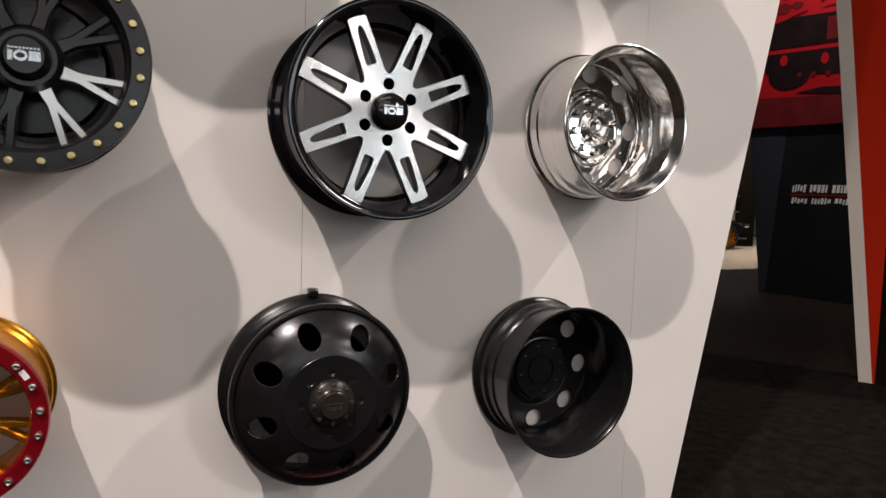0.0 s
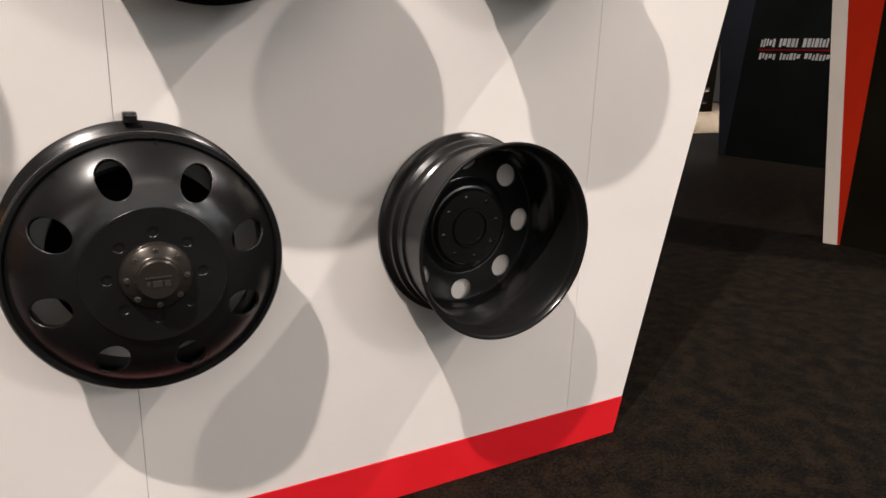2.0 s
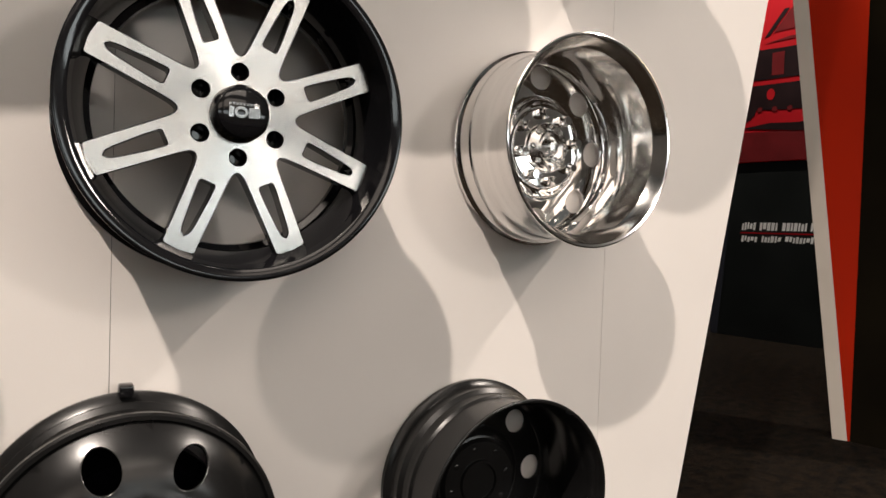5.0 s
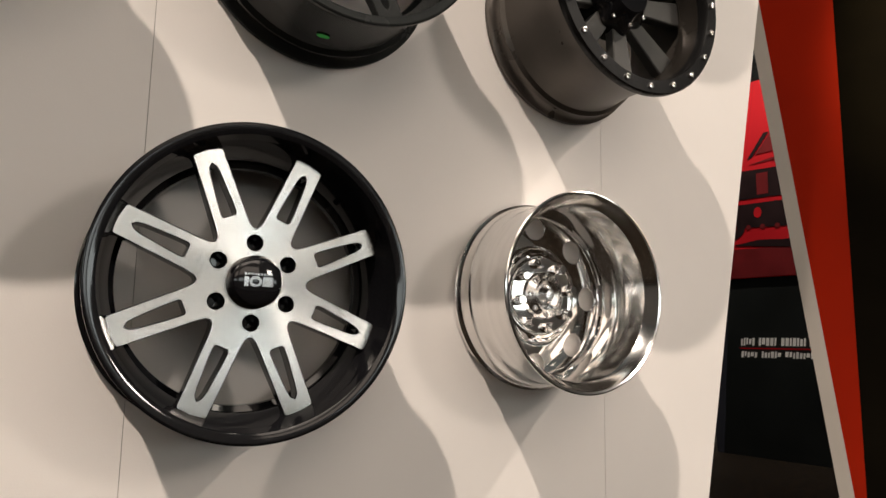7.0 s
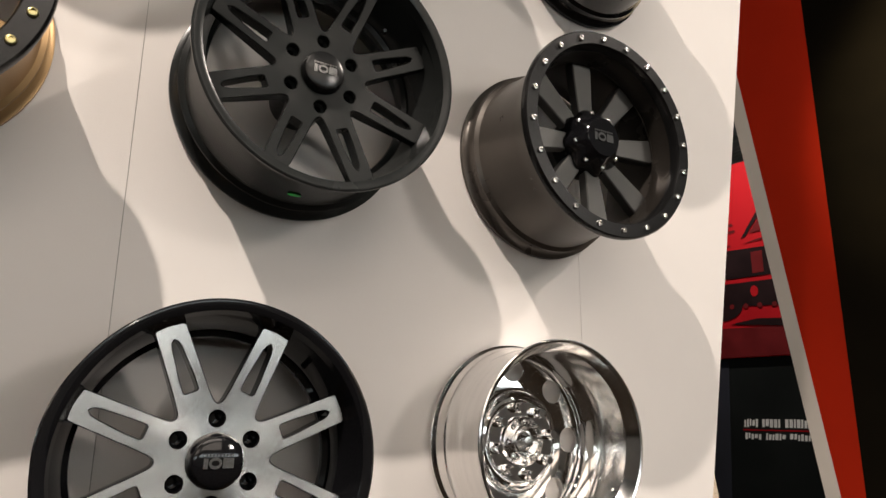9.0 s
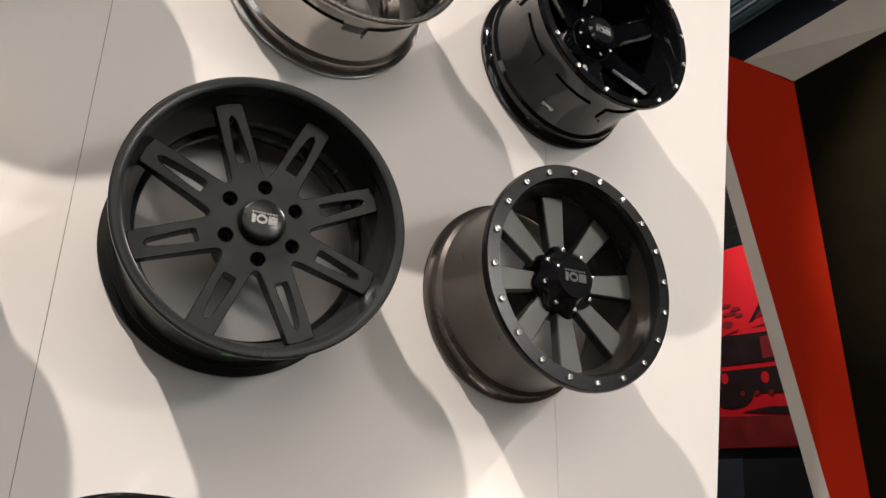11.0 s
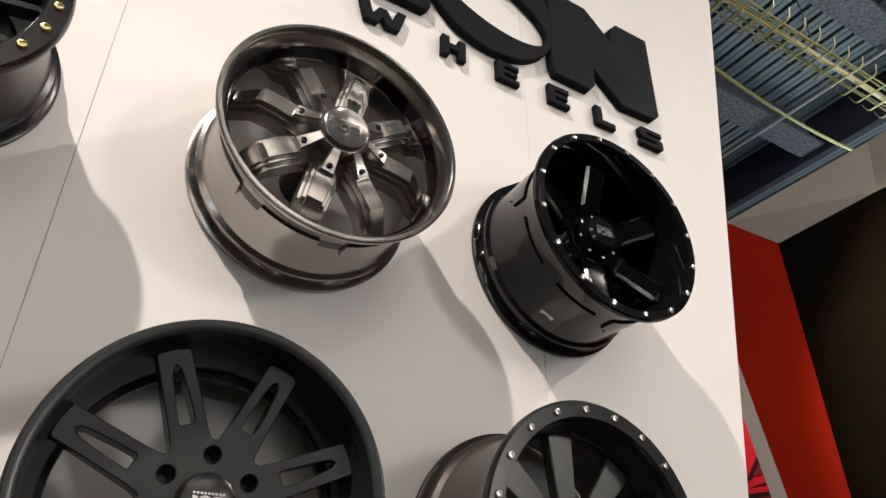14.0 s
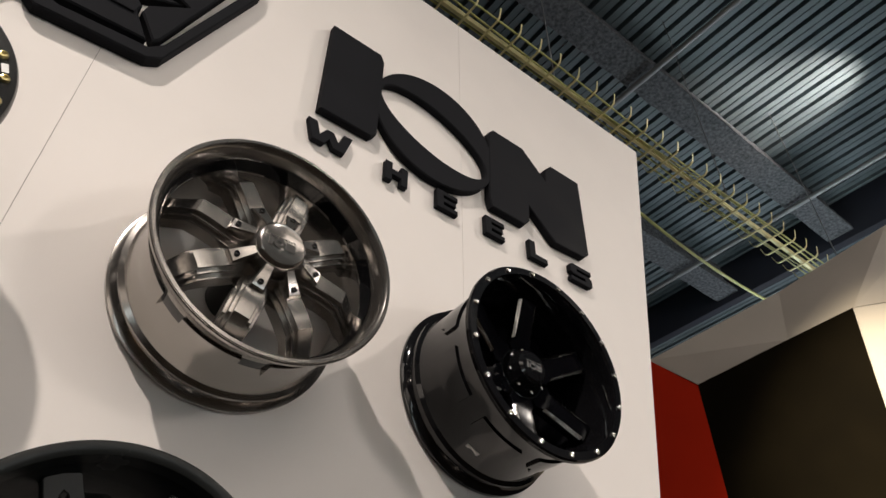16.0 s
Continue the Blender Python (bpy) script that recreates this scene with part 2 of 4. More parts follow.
def plate(outer, holes, z0, z1, bevel=0.0, bm=None):
    """A flat piece with the given outline and holes, from z0 up to z1."""
    bm = bm or bmesh.new()
    edges = []
    for loop in [outer, *holes]:
        vs = [bm.verts.new((x, y, z0)) for x, y in loop]
        edges += [bm.edges.new((vs[i], vs[(i + 1) % len(vs)])) for i in range(len(vs))]
    faces = [g for g in bmesh.ops.triangle_fill(bm, use_beauty=True, use_dissolve=False, edges=edges)["geom"] if isinstance(g, bmesh.types.BMFace)]
    up = [g for g in bmesh.ops.extrude_face_region(bm, geom=faces)["geom"]]
    for v in up:
        if isinstance(v, bmesh.types.BMVert):
            v.co.z = z1
    bmesh.ops.recalc_face_normals(bm, faces=bm.faces)
    if bevel:
        es = [e for e in bm.edges if len(e.link_faces) == 2 and e.calc_face_angle(0) > 0.8 and abs(e.verts[0].co.z - z1) < 1e-6 and abs(e.verts[1].co.z - z1) < 1e-6]
        bmesh.ops.bevel(bm, geom=es, offset=bevel, segments=1, affect="EDGES")
    return bm


def ellipse(cx, cy, rx, ry=None, n=24, turn=0.0):
    ry = ry or rx
    c, s = math.cos(turn), math.sin(turn)
    return [(cx + rx * math.cos(a) * c - ry * math.sin(a) * s, cy + rx * math.cos(a) * s + ry * math.sin(a) * c) for a in (2 * math.pi * k / n for k in range(n))]


def turned(points, angle):
    c, s = math.cos(angle), math.sin(angle)
    return [(x * c - y * s, x * s + y * c) for x, y in points]


def holed_disc(shape, r0, r1, holes, arcs=18, sides=14, rings=9):
    """A turned sheet, height shape(r) between two radii, with one oval hole (radius, angle, size along, size across) in each of its equal sectors."""
    bm = bmesh.new()
    half = math.pi / len(holes)
    for rc, a, sa, sc in holes:
        edge = [(r0, -half + 2 * half * i / arcs) for i in range(arcs)] + [(r0 + (r1 - r0) * i / sides, half) for i in range(sides)]
        edge += [(r1, half - 2 * half * i / arcs) for i in range(arcs)] + [(r1 - (r1 - r0) * i / sides, -half) for i in range(sides)]
        loops = [[] for _ in range(rings + 1)]
        for r, t in edge:
            x, y = r * math.cos(t) - rc, r * math.sin(t)
            d = math.hypot(x / sa, y / sc)
            for k in range(rings + 1):
                f = (k / rings) ** 1.6
                u, v = rc + x / d * (1 - f) + x * f, y / d * (1 - f) + y * f
                u, v = u * math.cos(a) - v * math.sin(a), u * math.sin(a) + v * math.cos(a)
                loops[k].append(bm.verts.new((u, v, shape(math.hypot(u, v)))))
        n = len(edge)
        for p, q in zip(loops, loops[1:]):
            for i in range(n):
                bm.faces.new((p[i], p[(i + 1) % n], q[(i + 1) % n], q[i]))
    bmesh.ops.remove_doubles(bm, verts=bm.verts, dist=1e-5)
    return bm


def thicken(ob, t, offset=-1.0):
    m = ob.modifiers.new("sheet", "SOLIDIFY")
    m.thickness, m.offset = t, offset
    return ob


def smooth_step(x):
    x = min(max(x, 0), 1)
    return x * x * (3 - 2 * x)


# ---------------------------------------------------------------- the place
HALL = dict(x0=-9.0, x1=24.0, y0=-10.0, y1=18.0, top=9.6)
floor = mesh_object("floor", box(HALL["x0"], HALL["y0"], -0.1, HALL["x1"], HALL["y1"], 0.0), M_CARPET, smooth=0)
tagged(floor, "dark brown-black carpet covering the show hall floor", "floor", kind="structure")
beige = mesh_object("aisle_carpet", box(11.0, 7.6, 0.0, 23.0, 17.0, 0.006), M_BEIGE, smooth=0)
tagged(beige, "pale beige aisle carpet lying on the hall floor", "carpet", kind="structure")
# South wall is unseen, made pale to reflect light back on the wheels.
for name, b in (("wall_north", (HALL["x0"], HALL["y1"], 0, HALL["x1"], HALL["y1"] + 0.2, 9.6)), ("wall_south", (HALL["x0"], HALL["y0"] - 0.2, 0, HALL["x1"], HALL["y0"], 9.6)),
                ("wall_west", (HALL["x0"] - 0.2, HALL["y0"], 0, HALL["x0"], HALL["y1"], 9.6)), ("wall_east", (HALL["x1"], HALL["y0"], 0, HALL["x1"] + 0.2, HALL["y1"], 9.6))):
    tagged(mesh_object(name, box(*b), surface(name + "_paint", (0.62, 0.60, 0.57) if name == "wall_south" else (0.20, 0.19, 0.18), 0.8), smooth=0), "plain added wall closing the show hall", "wall", kind="structure")

# display wall: slanted right edge, red kick strip, panels with hairline joints
EDGE0, EDGE1, TOP = 3.031, 4.085, 5.02
SLANT = (EDGE1 - EDGE0) / TOP
STRIP = 0.124
SEAMS = (-0.80, 0.409, 1.618, 2.827)


def edge_x(z):
    return EDGE0 + SLANT * z


def wall_slab(x0, x1, z0, z1, y0, y1, right_edge=False):
    """A slab of the display wall; its right side follows the slant where asked."""
    bm = bmesh.new()
    xs0, xs1 = (edge_x(z0), edge_x(z1)) if right_edge else (x1, x1)
    a = [bm.verts.new((x, y, z)) for y in (y0, y1) for x, z in ((x0, z0), (xs0, z0), (xs1, z1), (x0, z1))]
    for f in ((0, 1, 2, 3), (7, 6, 5, 4), (0, 4, 5, 1), (1, 5, 6, 2), (2, 6, 7, 3), (3, 7, 4, 0)):
        bm.faces.new([a[i] for i in f])
    return bm


core = tagged(new("display_wall"), "tall white laminate display wall with slanted edge and red base strip", "display wall", kind="structure")
part("wall_core", wall_slab(-3.2, 0, 0.0, TOP - 0.01, 0.012, 0.30, True), M_WALL, core, smooth=0)
part("joint_backing", wall_slab(-3.2, 3.0, STRIP, TOP - 0.02, 0.005, 0.0118), M_SEAM, core, smooth=0)
cuts = (-3.2, *SEAMS)
G = 0.0006
for i, x in enumerate(cuts):
    last = i == len(cuts) - 1
    x1 = 9 if last else cuts[i + 1] - G
    part("panel", wall_slab(x + G, x1, STRIP + 0.001, TOP, 0.0, 0.0117 if not last else 0.0119, last), M_WALL, core, smooth=0)
part("base_strip", wall_slab(-3.2, 0, 0.0, STRIP, -0.003, 0.0119, True), M_RED, core, "red vinyl base strip", smooth=0)

# ---------------------------------------------------------------- wheels on the wall


def rim_profile(R, D):
    """Closed cross-section of a rim, from the wall side (height 0) to the front lip (height D)."""
    outer = [(1.0, 0.0), (1.0, 0.035), (0.965, 0.05), (0.935, 0.09), (0.935, 0.13), (0.955, 0.15), (0.955, 0.175), (0.915, 0.20), (0.90, 0.26), (0.885, 0.45), (0.89, 0.70), (0.92, 0.88), (0.955, 0.955), (0.985, 0.965)]
    front = [(1.0, 0.965), (1.0, 0.992), (0.992, 1.0), (0.972, 1.0), (0.962, 0.992)]
    inner = [(0.935, 0.93), (0.905, 0.86), (0.885, 0.74), (0.84, 0.62), (0.835, 0.30), (0.885, 0.17), (0.93, 0.06), (0.965, 0.0)]
    return [(r * R, z * D) for r, z in outer + front + inner]


def wheel(x, z, label):
    ob = new("truck_wheel")
    ob.matrix_world = pose(x, -0.004, z, 90, 0, 0)
    return tagged(ob, label, "wheel", "wheels hung on the display wall")


def barrel_pads(parent, R, z0, z1, material, count=8, turn=0.0):
    """Low raised pads round the outside of a barrel, with stepped gaps between them."""
    for k in range(count):
        bm = bmesh.new()
        rows = []
        for i in range(9):
            a = radians(turn + 360 / count * k + 31.0 * i / 8)
            low = z0 if 2 <= i <= 6 else z0 + 0.35 * (z1 - z0)
            rows.append([bm.verts.new((r * math.cos(a), r * math.sin(a), z)) for r, z in ((0.87 * R, low), (0.908 * R, low), (0.912 * R, z1), (0.87 * R, z1))])
        for p, q in zip(rows, rows[1:]):
            for i in range(4):
                bm.faces.new((p[i], q[i], q[(i + 1) % 4], p[(i + 1) % 4]))
        bm.faces.new(rows[0])
        bm.faces.new(rows[-1][::-1])
        part("barrel_pad", bm, material, parent, smooth=25)


def cylinder(r0, r1, z0, z1, n=32, bev=0.0, cx=0.0, cy=0.0):
    prof = [(0.0, z0), (r0, z0), (r1, z1 - bev), (r1 - bev, z1), (0.0, z1)] if bev else [(0.0, z0), (r0, z0), (r1, z1), (0.0, z1)]
    bm = revolve(prof, n, closed=False)
    bmesh.ops.translate(bm, verts=bm.verts, vec=(cx, cy, 0))
    return bm


def bolts(parent, count, r, z, size, material, turn=0.0, height=0.006, name="bolt", socket=True):
    shared = None
    for k in range(count):
        a = turn + 2 * math.pi * k / count
        if shared is None:
            prof = [(0, height * 0.45), (size * 0.45, height * 0.45), (size * 0.5, height), (size * 0.8, height * 0.9), (size, height * 0.35), (size, 0)] if socket else [(0, height), (size * 0.7, height), (size, height * 0.6), (size, 0)]
            shared = part(name, revolve(prof, 10, closed=False), material, parent)
            ob = shared
        else:
            ob = new(name, shared.data)
            ob.parent = parent
        ob.matrix_basis = pose(r * math.cos(a), r * math.sin(a), z, 0, 0, math.degrees(a))


def logo_bars(parent, z, w=0.05, material=None, y=0.0):
    """A plain emblem on a centre cap: a thin bar over three blocks."""
    bm = bmesh.new()
    w *= 0.92
    for k in range(9):
        box(-w + k * w * 0.225, y + w * 0.40, z, -w + k * w * 0.225 + w * 0.15, y + w * 0.54, z + 0.0008, bm)
    slab_shape = [(-1.0, -0.40), (-0.72, -0.40), (-0.68, 0.26), (-1.0, 0.30)]
    block = [(0.26, -0.38), (1.0, -0.38), (1.0, 0.28), (0.30, 0.30)]
    for shape in (slab_shape, block):
        plate([(a * w, y + b * w) for a, b in shape], [], z, z + 0.0010, bm=bm)
    plate(ellipse(-0.22 * w, y - 0.05 * w, 0.44 * w, 0.38 * w, 24), [ellipse(-0.22 * w, y - 0.05 * w, 0.27 * w, 0.18 * w, 24)], z + 0.0004, z + 0.0014, bm=bm)
    ob = part("cap_emblem", bm, material or M_INK, parent, "silver blocky emblem", smooth=0)
    return ob


def spoke_wheel_slotted(x, z, R, D, face, rim_mat, side_mat, label, end, drop, cap_out, lug, lug_turn=90.0, cap_mat=None):
    """Eight slotted spokes with six lug holes, close to the front of the rim."""
    w = wheel(x, z, label)
    part("rim", revolve(rim_profile(R, D), 128), rim_mat, w)
    part("lip", revolve([(R * 0.905, D * 0.90), (R * 0.925, D * 0.985), (R * 0.955, D * 1.003), (R * 0.985, D * 1.004), (R * 0.996, D * 0.995), (R * 0.996, D * 0.97), (R * 0.95, D * 0.965)], 128), rim_mat, w)
    part("inner_step", revolve([(0.835 * R, D * 0.36), (0.80 * R, D * 0.37), (0.795 * R, D * 0.40), (0.80 * R, D * 0.44), (0.838 * R, D * 0.46)], 96), rim_mat, w)
    r_end, lug_r = 0.885 * R, lug * R
    zc = D - end
    zs = zc - drop + 0.0125
    outline, holes = [], []
    for k in range(8):
        a = radians(22.5 + 45 * k)
        ow = 0.100 * R
        root = [(r * R * math.cos(radians(t)), r * R * math.sin(radians(t))) for r, t in ((0.359, -21.4), (0.366, -19.6), (0.380, -17.9), (0.405, -16.3), (0.450, -14.2))]
        side = root + [(r_end - 0.004, -ow), (r_end, -ow + 0.004), (r_end + 0.003, 0)]
        outline += turned(side + [(u, -v) for u, v in side[-2::-1]], a)
        s0, s1, hw = 0.455 * R, 0.80 * R, 0.046 * R
        slot = [(s0, -hw * 0.8), (s0 + 0.012 * R, -hw), (s0 + 0.1 * R, -hw * 0.95), (s1 - 0.06 * R, -hw * 0.62), (s1 - 0.02 * R, -hw * 0.42), (s1, 0), (s1 - 0.02 * R, hw * 0.42), (s1 - 0.06 * R, hw * 0.62), (s0 + 0.1 * R, hw * 0.95), (s0 + 0.012 * R, hw), (s0, hw * 0.8)]
        holes.append(turned(slot, a))
    holes += [ellipse(lug_r * math.cos(radians(lug_turn + 60 * k)), lug_r * math.sin(radians(lug_turn + 60 * k)), 0.050 * R, n=20) for k in range(6)]
    bm = plate(outline, holes, zc - 0.032, zc, bevel=0.0018)
    for v in bm.verts:
        q = math.hypot(v.co.x, v.co.y)
        v.co.z += -drop * (1 - min(max((q - 0.34 * R) / (0.545 * R), 0), 1)) + (0.012 if q > 0.8 * R and v.co.z < zc - 0.02 else 0)
    star = part("spoke_face", bm, side_mat, w, smooth=30)
    if face is not side_mat:
        star.data.materials.append(face)
        for p in star.data.polygons:
            if p.normal.z > 0.9:
                p.material_index = 1
    part("hub_seat", cylinder(0.22 * R, 0.22 * R, 0.0, zs - 0.045, 48), M_SATIN, w)
    for k in range(6):
        a = radians(lug_turn + 60 * k)
        cup = part("lug_recess", revolve([(0.053 * R, zc - drop - 0.004), (0.050 * R, zc - drop - 0.018), (0.032 * R, zc - drop - 0.024), (0.028 * R, zc - drop - 0.042), (0.0, zc - drop - 0.042)], 20, closed=False), side_mat, w)
        cup.matrix_basis = pose(lug_r * math.cos(a), lug_r * math.sin(a), 0)
    cap = part("centre_cap", revolve([(0, cap_out), (0.12 * R, cap_out), (0.15 * R, cap_out - 0.004), (0.168 * R, cap_out - 0.014), (0.178 * R, zs - 0.03), (0, zs - 0.03)], 48, closed=False), cap_mat or M_GLOSS, w, "gloss black centre cap")
    logo_bars(cap, cap_out + 0.0002, 0.098 * R)
    bm = cylinder(0.006, 0.005, 0.0, 0.025, 10, 0.001)
    v = part("valve_stem", bm, M_SATIN, w)
    v.matrix_basis = pose(0.80 * R * math.cos(radians(46)), 0.80 * R * math.sin(radians(46)), zc - 0.05, 0, -25, 46)
    return w


def dish_wheel(x, z, R, D, mat, disc_mat, label, cap_style, ring_turn=0.0):
    """Deep-dish dual rear wheel: the disc sits close to the wall, with eight round hand holes."""
    w = wheel(x, z, label)
    prof = [(1.0, 0.0), (1.0, 0.05), (0.965, 0.07), (0.94, 0.10), (0.94, 0.20), (0.955, 0.22), (0.955, 0.26), (0.915, 0.30), (0.905, 0.38), (0.925, 0.40), (0.925, 0.44), (0.89, 0.48), (0.88, 0.60), (0.90, 0.80), (0.93, 0.92), (0.965, 0.972), (0.99, 0.972), (1.0, 0.985), (0.998, 0.998), (0.985, 1.004), (0.965, 0.998), (0.945, 0.965), (0.915, 0.90), (0.885, 0.86), (0.875, 0.70), (0.85, 0.62), (0.845, 0.45), (0.84, 0.30), (0.90, 0.14), (0.955, 0.02)]
    if cap_style == "chrome":
        prof = [(1.0, 0.0), (1.0, 0.05), (0.975, 0.07), (0.955, 0.10), (0.95, 0.20), (0.955, 0.24), (0.93, 0.29), (0.925, 0.38), (0.932, 0.42), (0.915, 0.48), (0.905, 0.60), (0.915, 0.80), (0.935, 0.92)] + prof[15:]
    else:
        prof = prof[:19] + [(0.985, 1.004), (0.968, 1.0), (0.945, 0.965), (0.925, 0.85), (0.905, 0.55), (0.895, 0.20), (0.95, 0.02)]
    rim = part("rim", revolve([(r * R, h * D) for r, h in prof], 128), mat, w)
    if cap_style == "chrome":
        rim.data.materials.append(M_POLISH)
        for p in rim.data.polygons:
            if p.normal.x * p.center.x + p.normal.y * p.center.y < 0 or p.center.z > 0.95 * D:
                p.material_index = 1
    holes = [(0.735 * R, radians(ring_turn + 45 * k), 0.120 * R, 0.132 * R) for k in range(8)]
    z_in, z_out = 0.036, 0.014
    disc = part("disc", holed_disc(lambda r: z_out, 0.535 * R, 0.865 * R, holes), disc_mat, w)
    thicken(disc, 0.007)
    part("disc_cone", revolve([(0.40 * R, z_in), (0.45 * R, z_in - 0.003), (0.49 * R, z_out + 0.006), (0.52 * R, z_out + 0.001), (0.537 * R, z_out)], 96, closed=False), disc_mat, w)
    part("disc_fillet", revolve([(0.864 * R, z_out), (0.878 * R, z_out + 0.003), (0.890 * R, z_out + 0.012), (0.897 * R, z_out + 0.030)], 96, closed=False), disc_mat, w)
    part("hub_plate", revolve([(0.0, z_in + 0.010), (0.40 * R, z_in + 0.010), (0.42 * R, z_in + 0.004), (0.43 * R, z_in - 0.004), (0, z_in - 0.004)], 64, closed=False), disc_mat, w)
    if cap_style == "chrome":
        cap = part("centre_cap", revolve([(0, z_in + 0.042), (0.05 * R, z_in + 0.041), (0.11 * R, z_in + 0.025), (0.15 * R, z_in + 0.030), (0.17 * R, z_in + 0.025), (0.235 * R, z_in + 0.021), (0.255 * R, z_in + 0.016), (0.26 * R, z_in + 0.008), (0, z_in + 0.008)], 48, closed=False), mat, w, "chrome domed centre cap")
        bolts(cap, 8, 0.205 * R, z_in + 0.022, 0.0075, M_CHROME, height=0.006, name="cap_screw")
        bolts(w, 8, 0.345 * R, z_in + 0.010, 0.0135, M_CHROME, turn=radians(11), height=0.026, name="lug_nut", socket=False)
    else:
        part("hub_bore", revolve([(0.0, z_in + 0.002), (0.17 * R, z_in + 0.002), (0.19 * R, z_in + 0.016), (0.215 * R, z_in + 0.016), (0.225 * R, z_in + 0.009)], 48, closed=False), disc_mat, w)
        bolts(w, 8, 0.33 * R, z_in + 0.010, 0.0070, mat, turn=radians(11), height=0.002, name="lug_hole")
    return w


def front_dually(x, z, R, D):
    """Front dual wheel: the disc bulges forward, with eight oval hand holes and a flat lug plate."""
    w = wheel(x, z, "satin black bulged dually front wheel with oval hand holes")
    prof = [(1.035, 0.0), (1.035, 0.06), (1.0, 0.09), (0.965, 0.14), (0.965, 0.20), (0.985, 0.23), (0.985, 0.27), (0.945, 0.32), (0.925, 0.56), (0.945, 0.66), (0.955, 0.74), (0.985, 0.80), (1.0, 0.83), (1.0, 0.90), (0.985, 0.93), (0.955, 0.93), (0.93, 0.85), (0.90, 0.55), (0.90, 0.20), (0.98, 0.02)]
    part("rim", revolve([(r * R, h * 0.150) for r, h in prof], 128), M_SATIN, w)
    flat, edge = D, 0.130

    def shape(r):
        q = (r / R - 0.50) / (0.955 - 0.50)
        return flat - 0.004 * smooth_step(q * 8) - (flat - edge - 0.004) * (max(q, 0) ** 2.0)
    holes = [(0.721 * R, radians(17.4 + 45 * k), 0.138 * R, 0.114 * R) for k in range(8)]
    thicken(part("disc", holed_disc(shape, 0.16 * R, 0.955 * R, holes), M_SATIN, w), 0.008)
    # Added drum keeps the hand holes dark where lit wall would show.
    part("hole_shade_drum", revolve([(0.0, 0.085), (0.60 * R, 0.085), (0.70 * R, 0.050), (0.70 * R, 0.010), (0.0, 0.010)], 64, closed=False), M_DEEP, w)
    lug = []
    for k in range(8):
        a = radians(90 + 45 * k)
        lug.append(ellipse(0.322 * R * math.cos(a), 0.322 * R * math.sin(a), 0.036 * R, n=18))
    part("lug_plate", plate(ellipse(0, 0, 0.50 * R, n=96), lug, D - 0.006, D + 0.0025, bevel=0.001), M_SATIN, w, smooth=30)
    for k in range(8):
        a = radians(90 + 45 * k)
        part("lug_recess", revolve([(0.036 * R, D + 0.001), (0.036 * R, D - 0.02), (0.014, D - 0.024), (0.0, D - 0.024)], 18, closed=False), M_GLOSS, w).matrix_basis = pose(0.322 * R * math.cos(a), 0.322 * R * math.sin(a), 0)
    cap = part("centre_cap", revolve([(0, D + 0.034), (0.135 * R, D + 0.034), (0.148 * R, D + 0.0315), (0.153 * R, D + 0.026), (0.17 * R, D + 0.022), (0.225 * R, D + 0.016), (0.245 * R, D + 0.010), (0.25 * R, D + 0.002), (0, D + 0.002)], 64, closed=False), M_CAP, w, "dark bronze-black stepped centre cap")
    bolts(cap, 8, 0.200 * R, D + 0.0175, 0.0062, M_BARREL, turn=radians(90), height=0.0045, name="cap_screw")
    bm = bmesh.new()
    box(-0.022, 0.004, D + 0.034, 0.022, 0.007, D + 0.0352, bm)
    for a, b in ((-0.020, -0.014), (-0.010, 0.006), (0.010, 0.020)):
        box(a, -0.012, D + 0.034, b, -0.001, D + 0.0352, bm)
    part("cap_emblem", bm, M_BARREL, cap, "raised black emblem", smooth=0)
    bm = box(-0.013, 0.0, 0.0, 0.013, 0.022, 0.03, bevel=0.004)
    clip = part("hanging_clip", bm, M_GLOSS, w, "black plastic hanging clip")
    clip.matrix_basis = pose(-0.006, R * 1.02, 0.008)
    return w


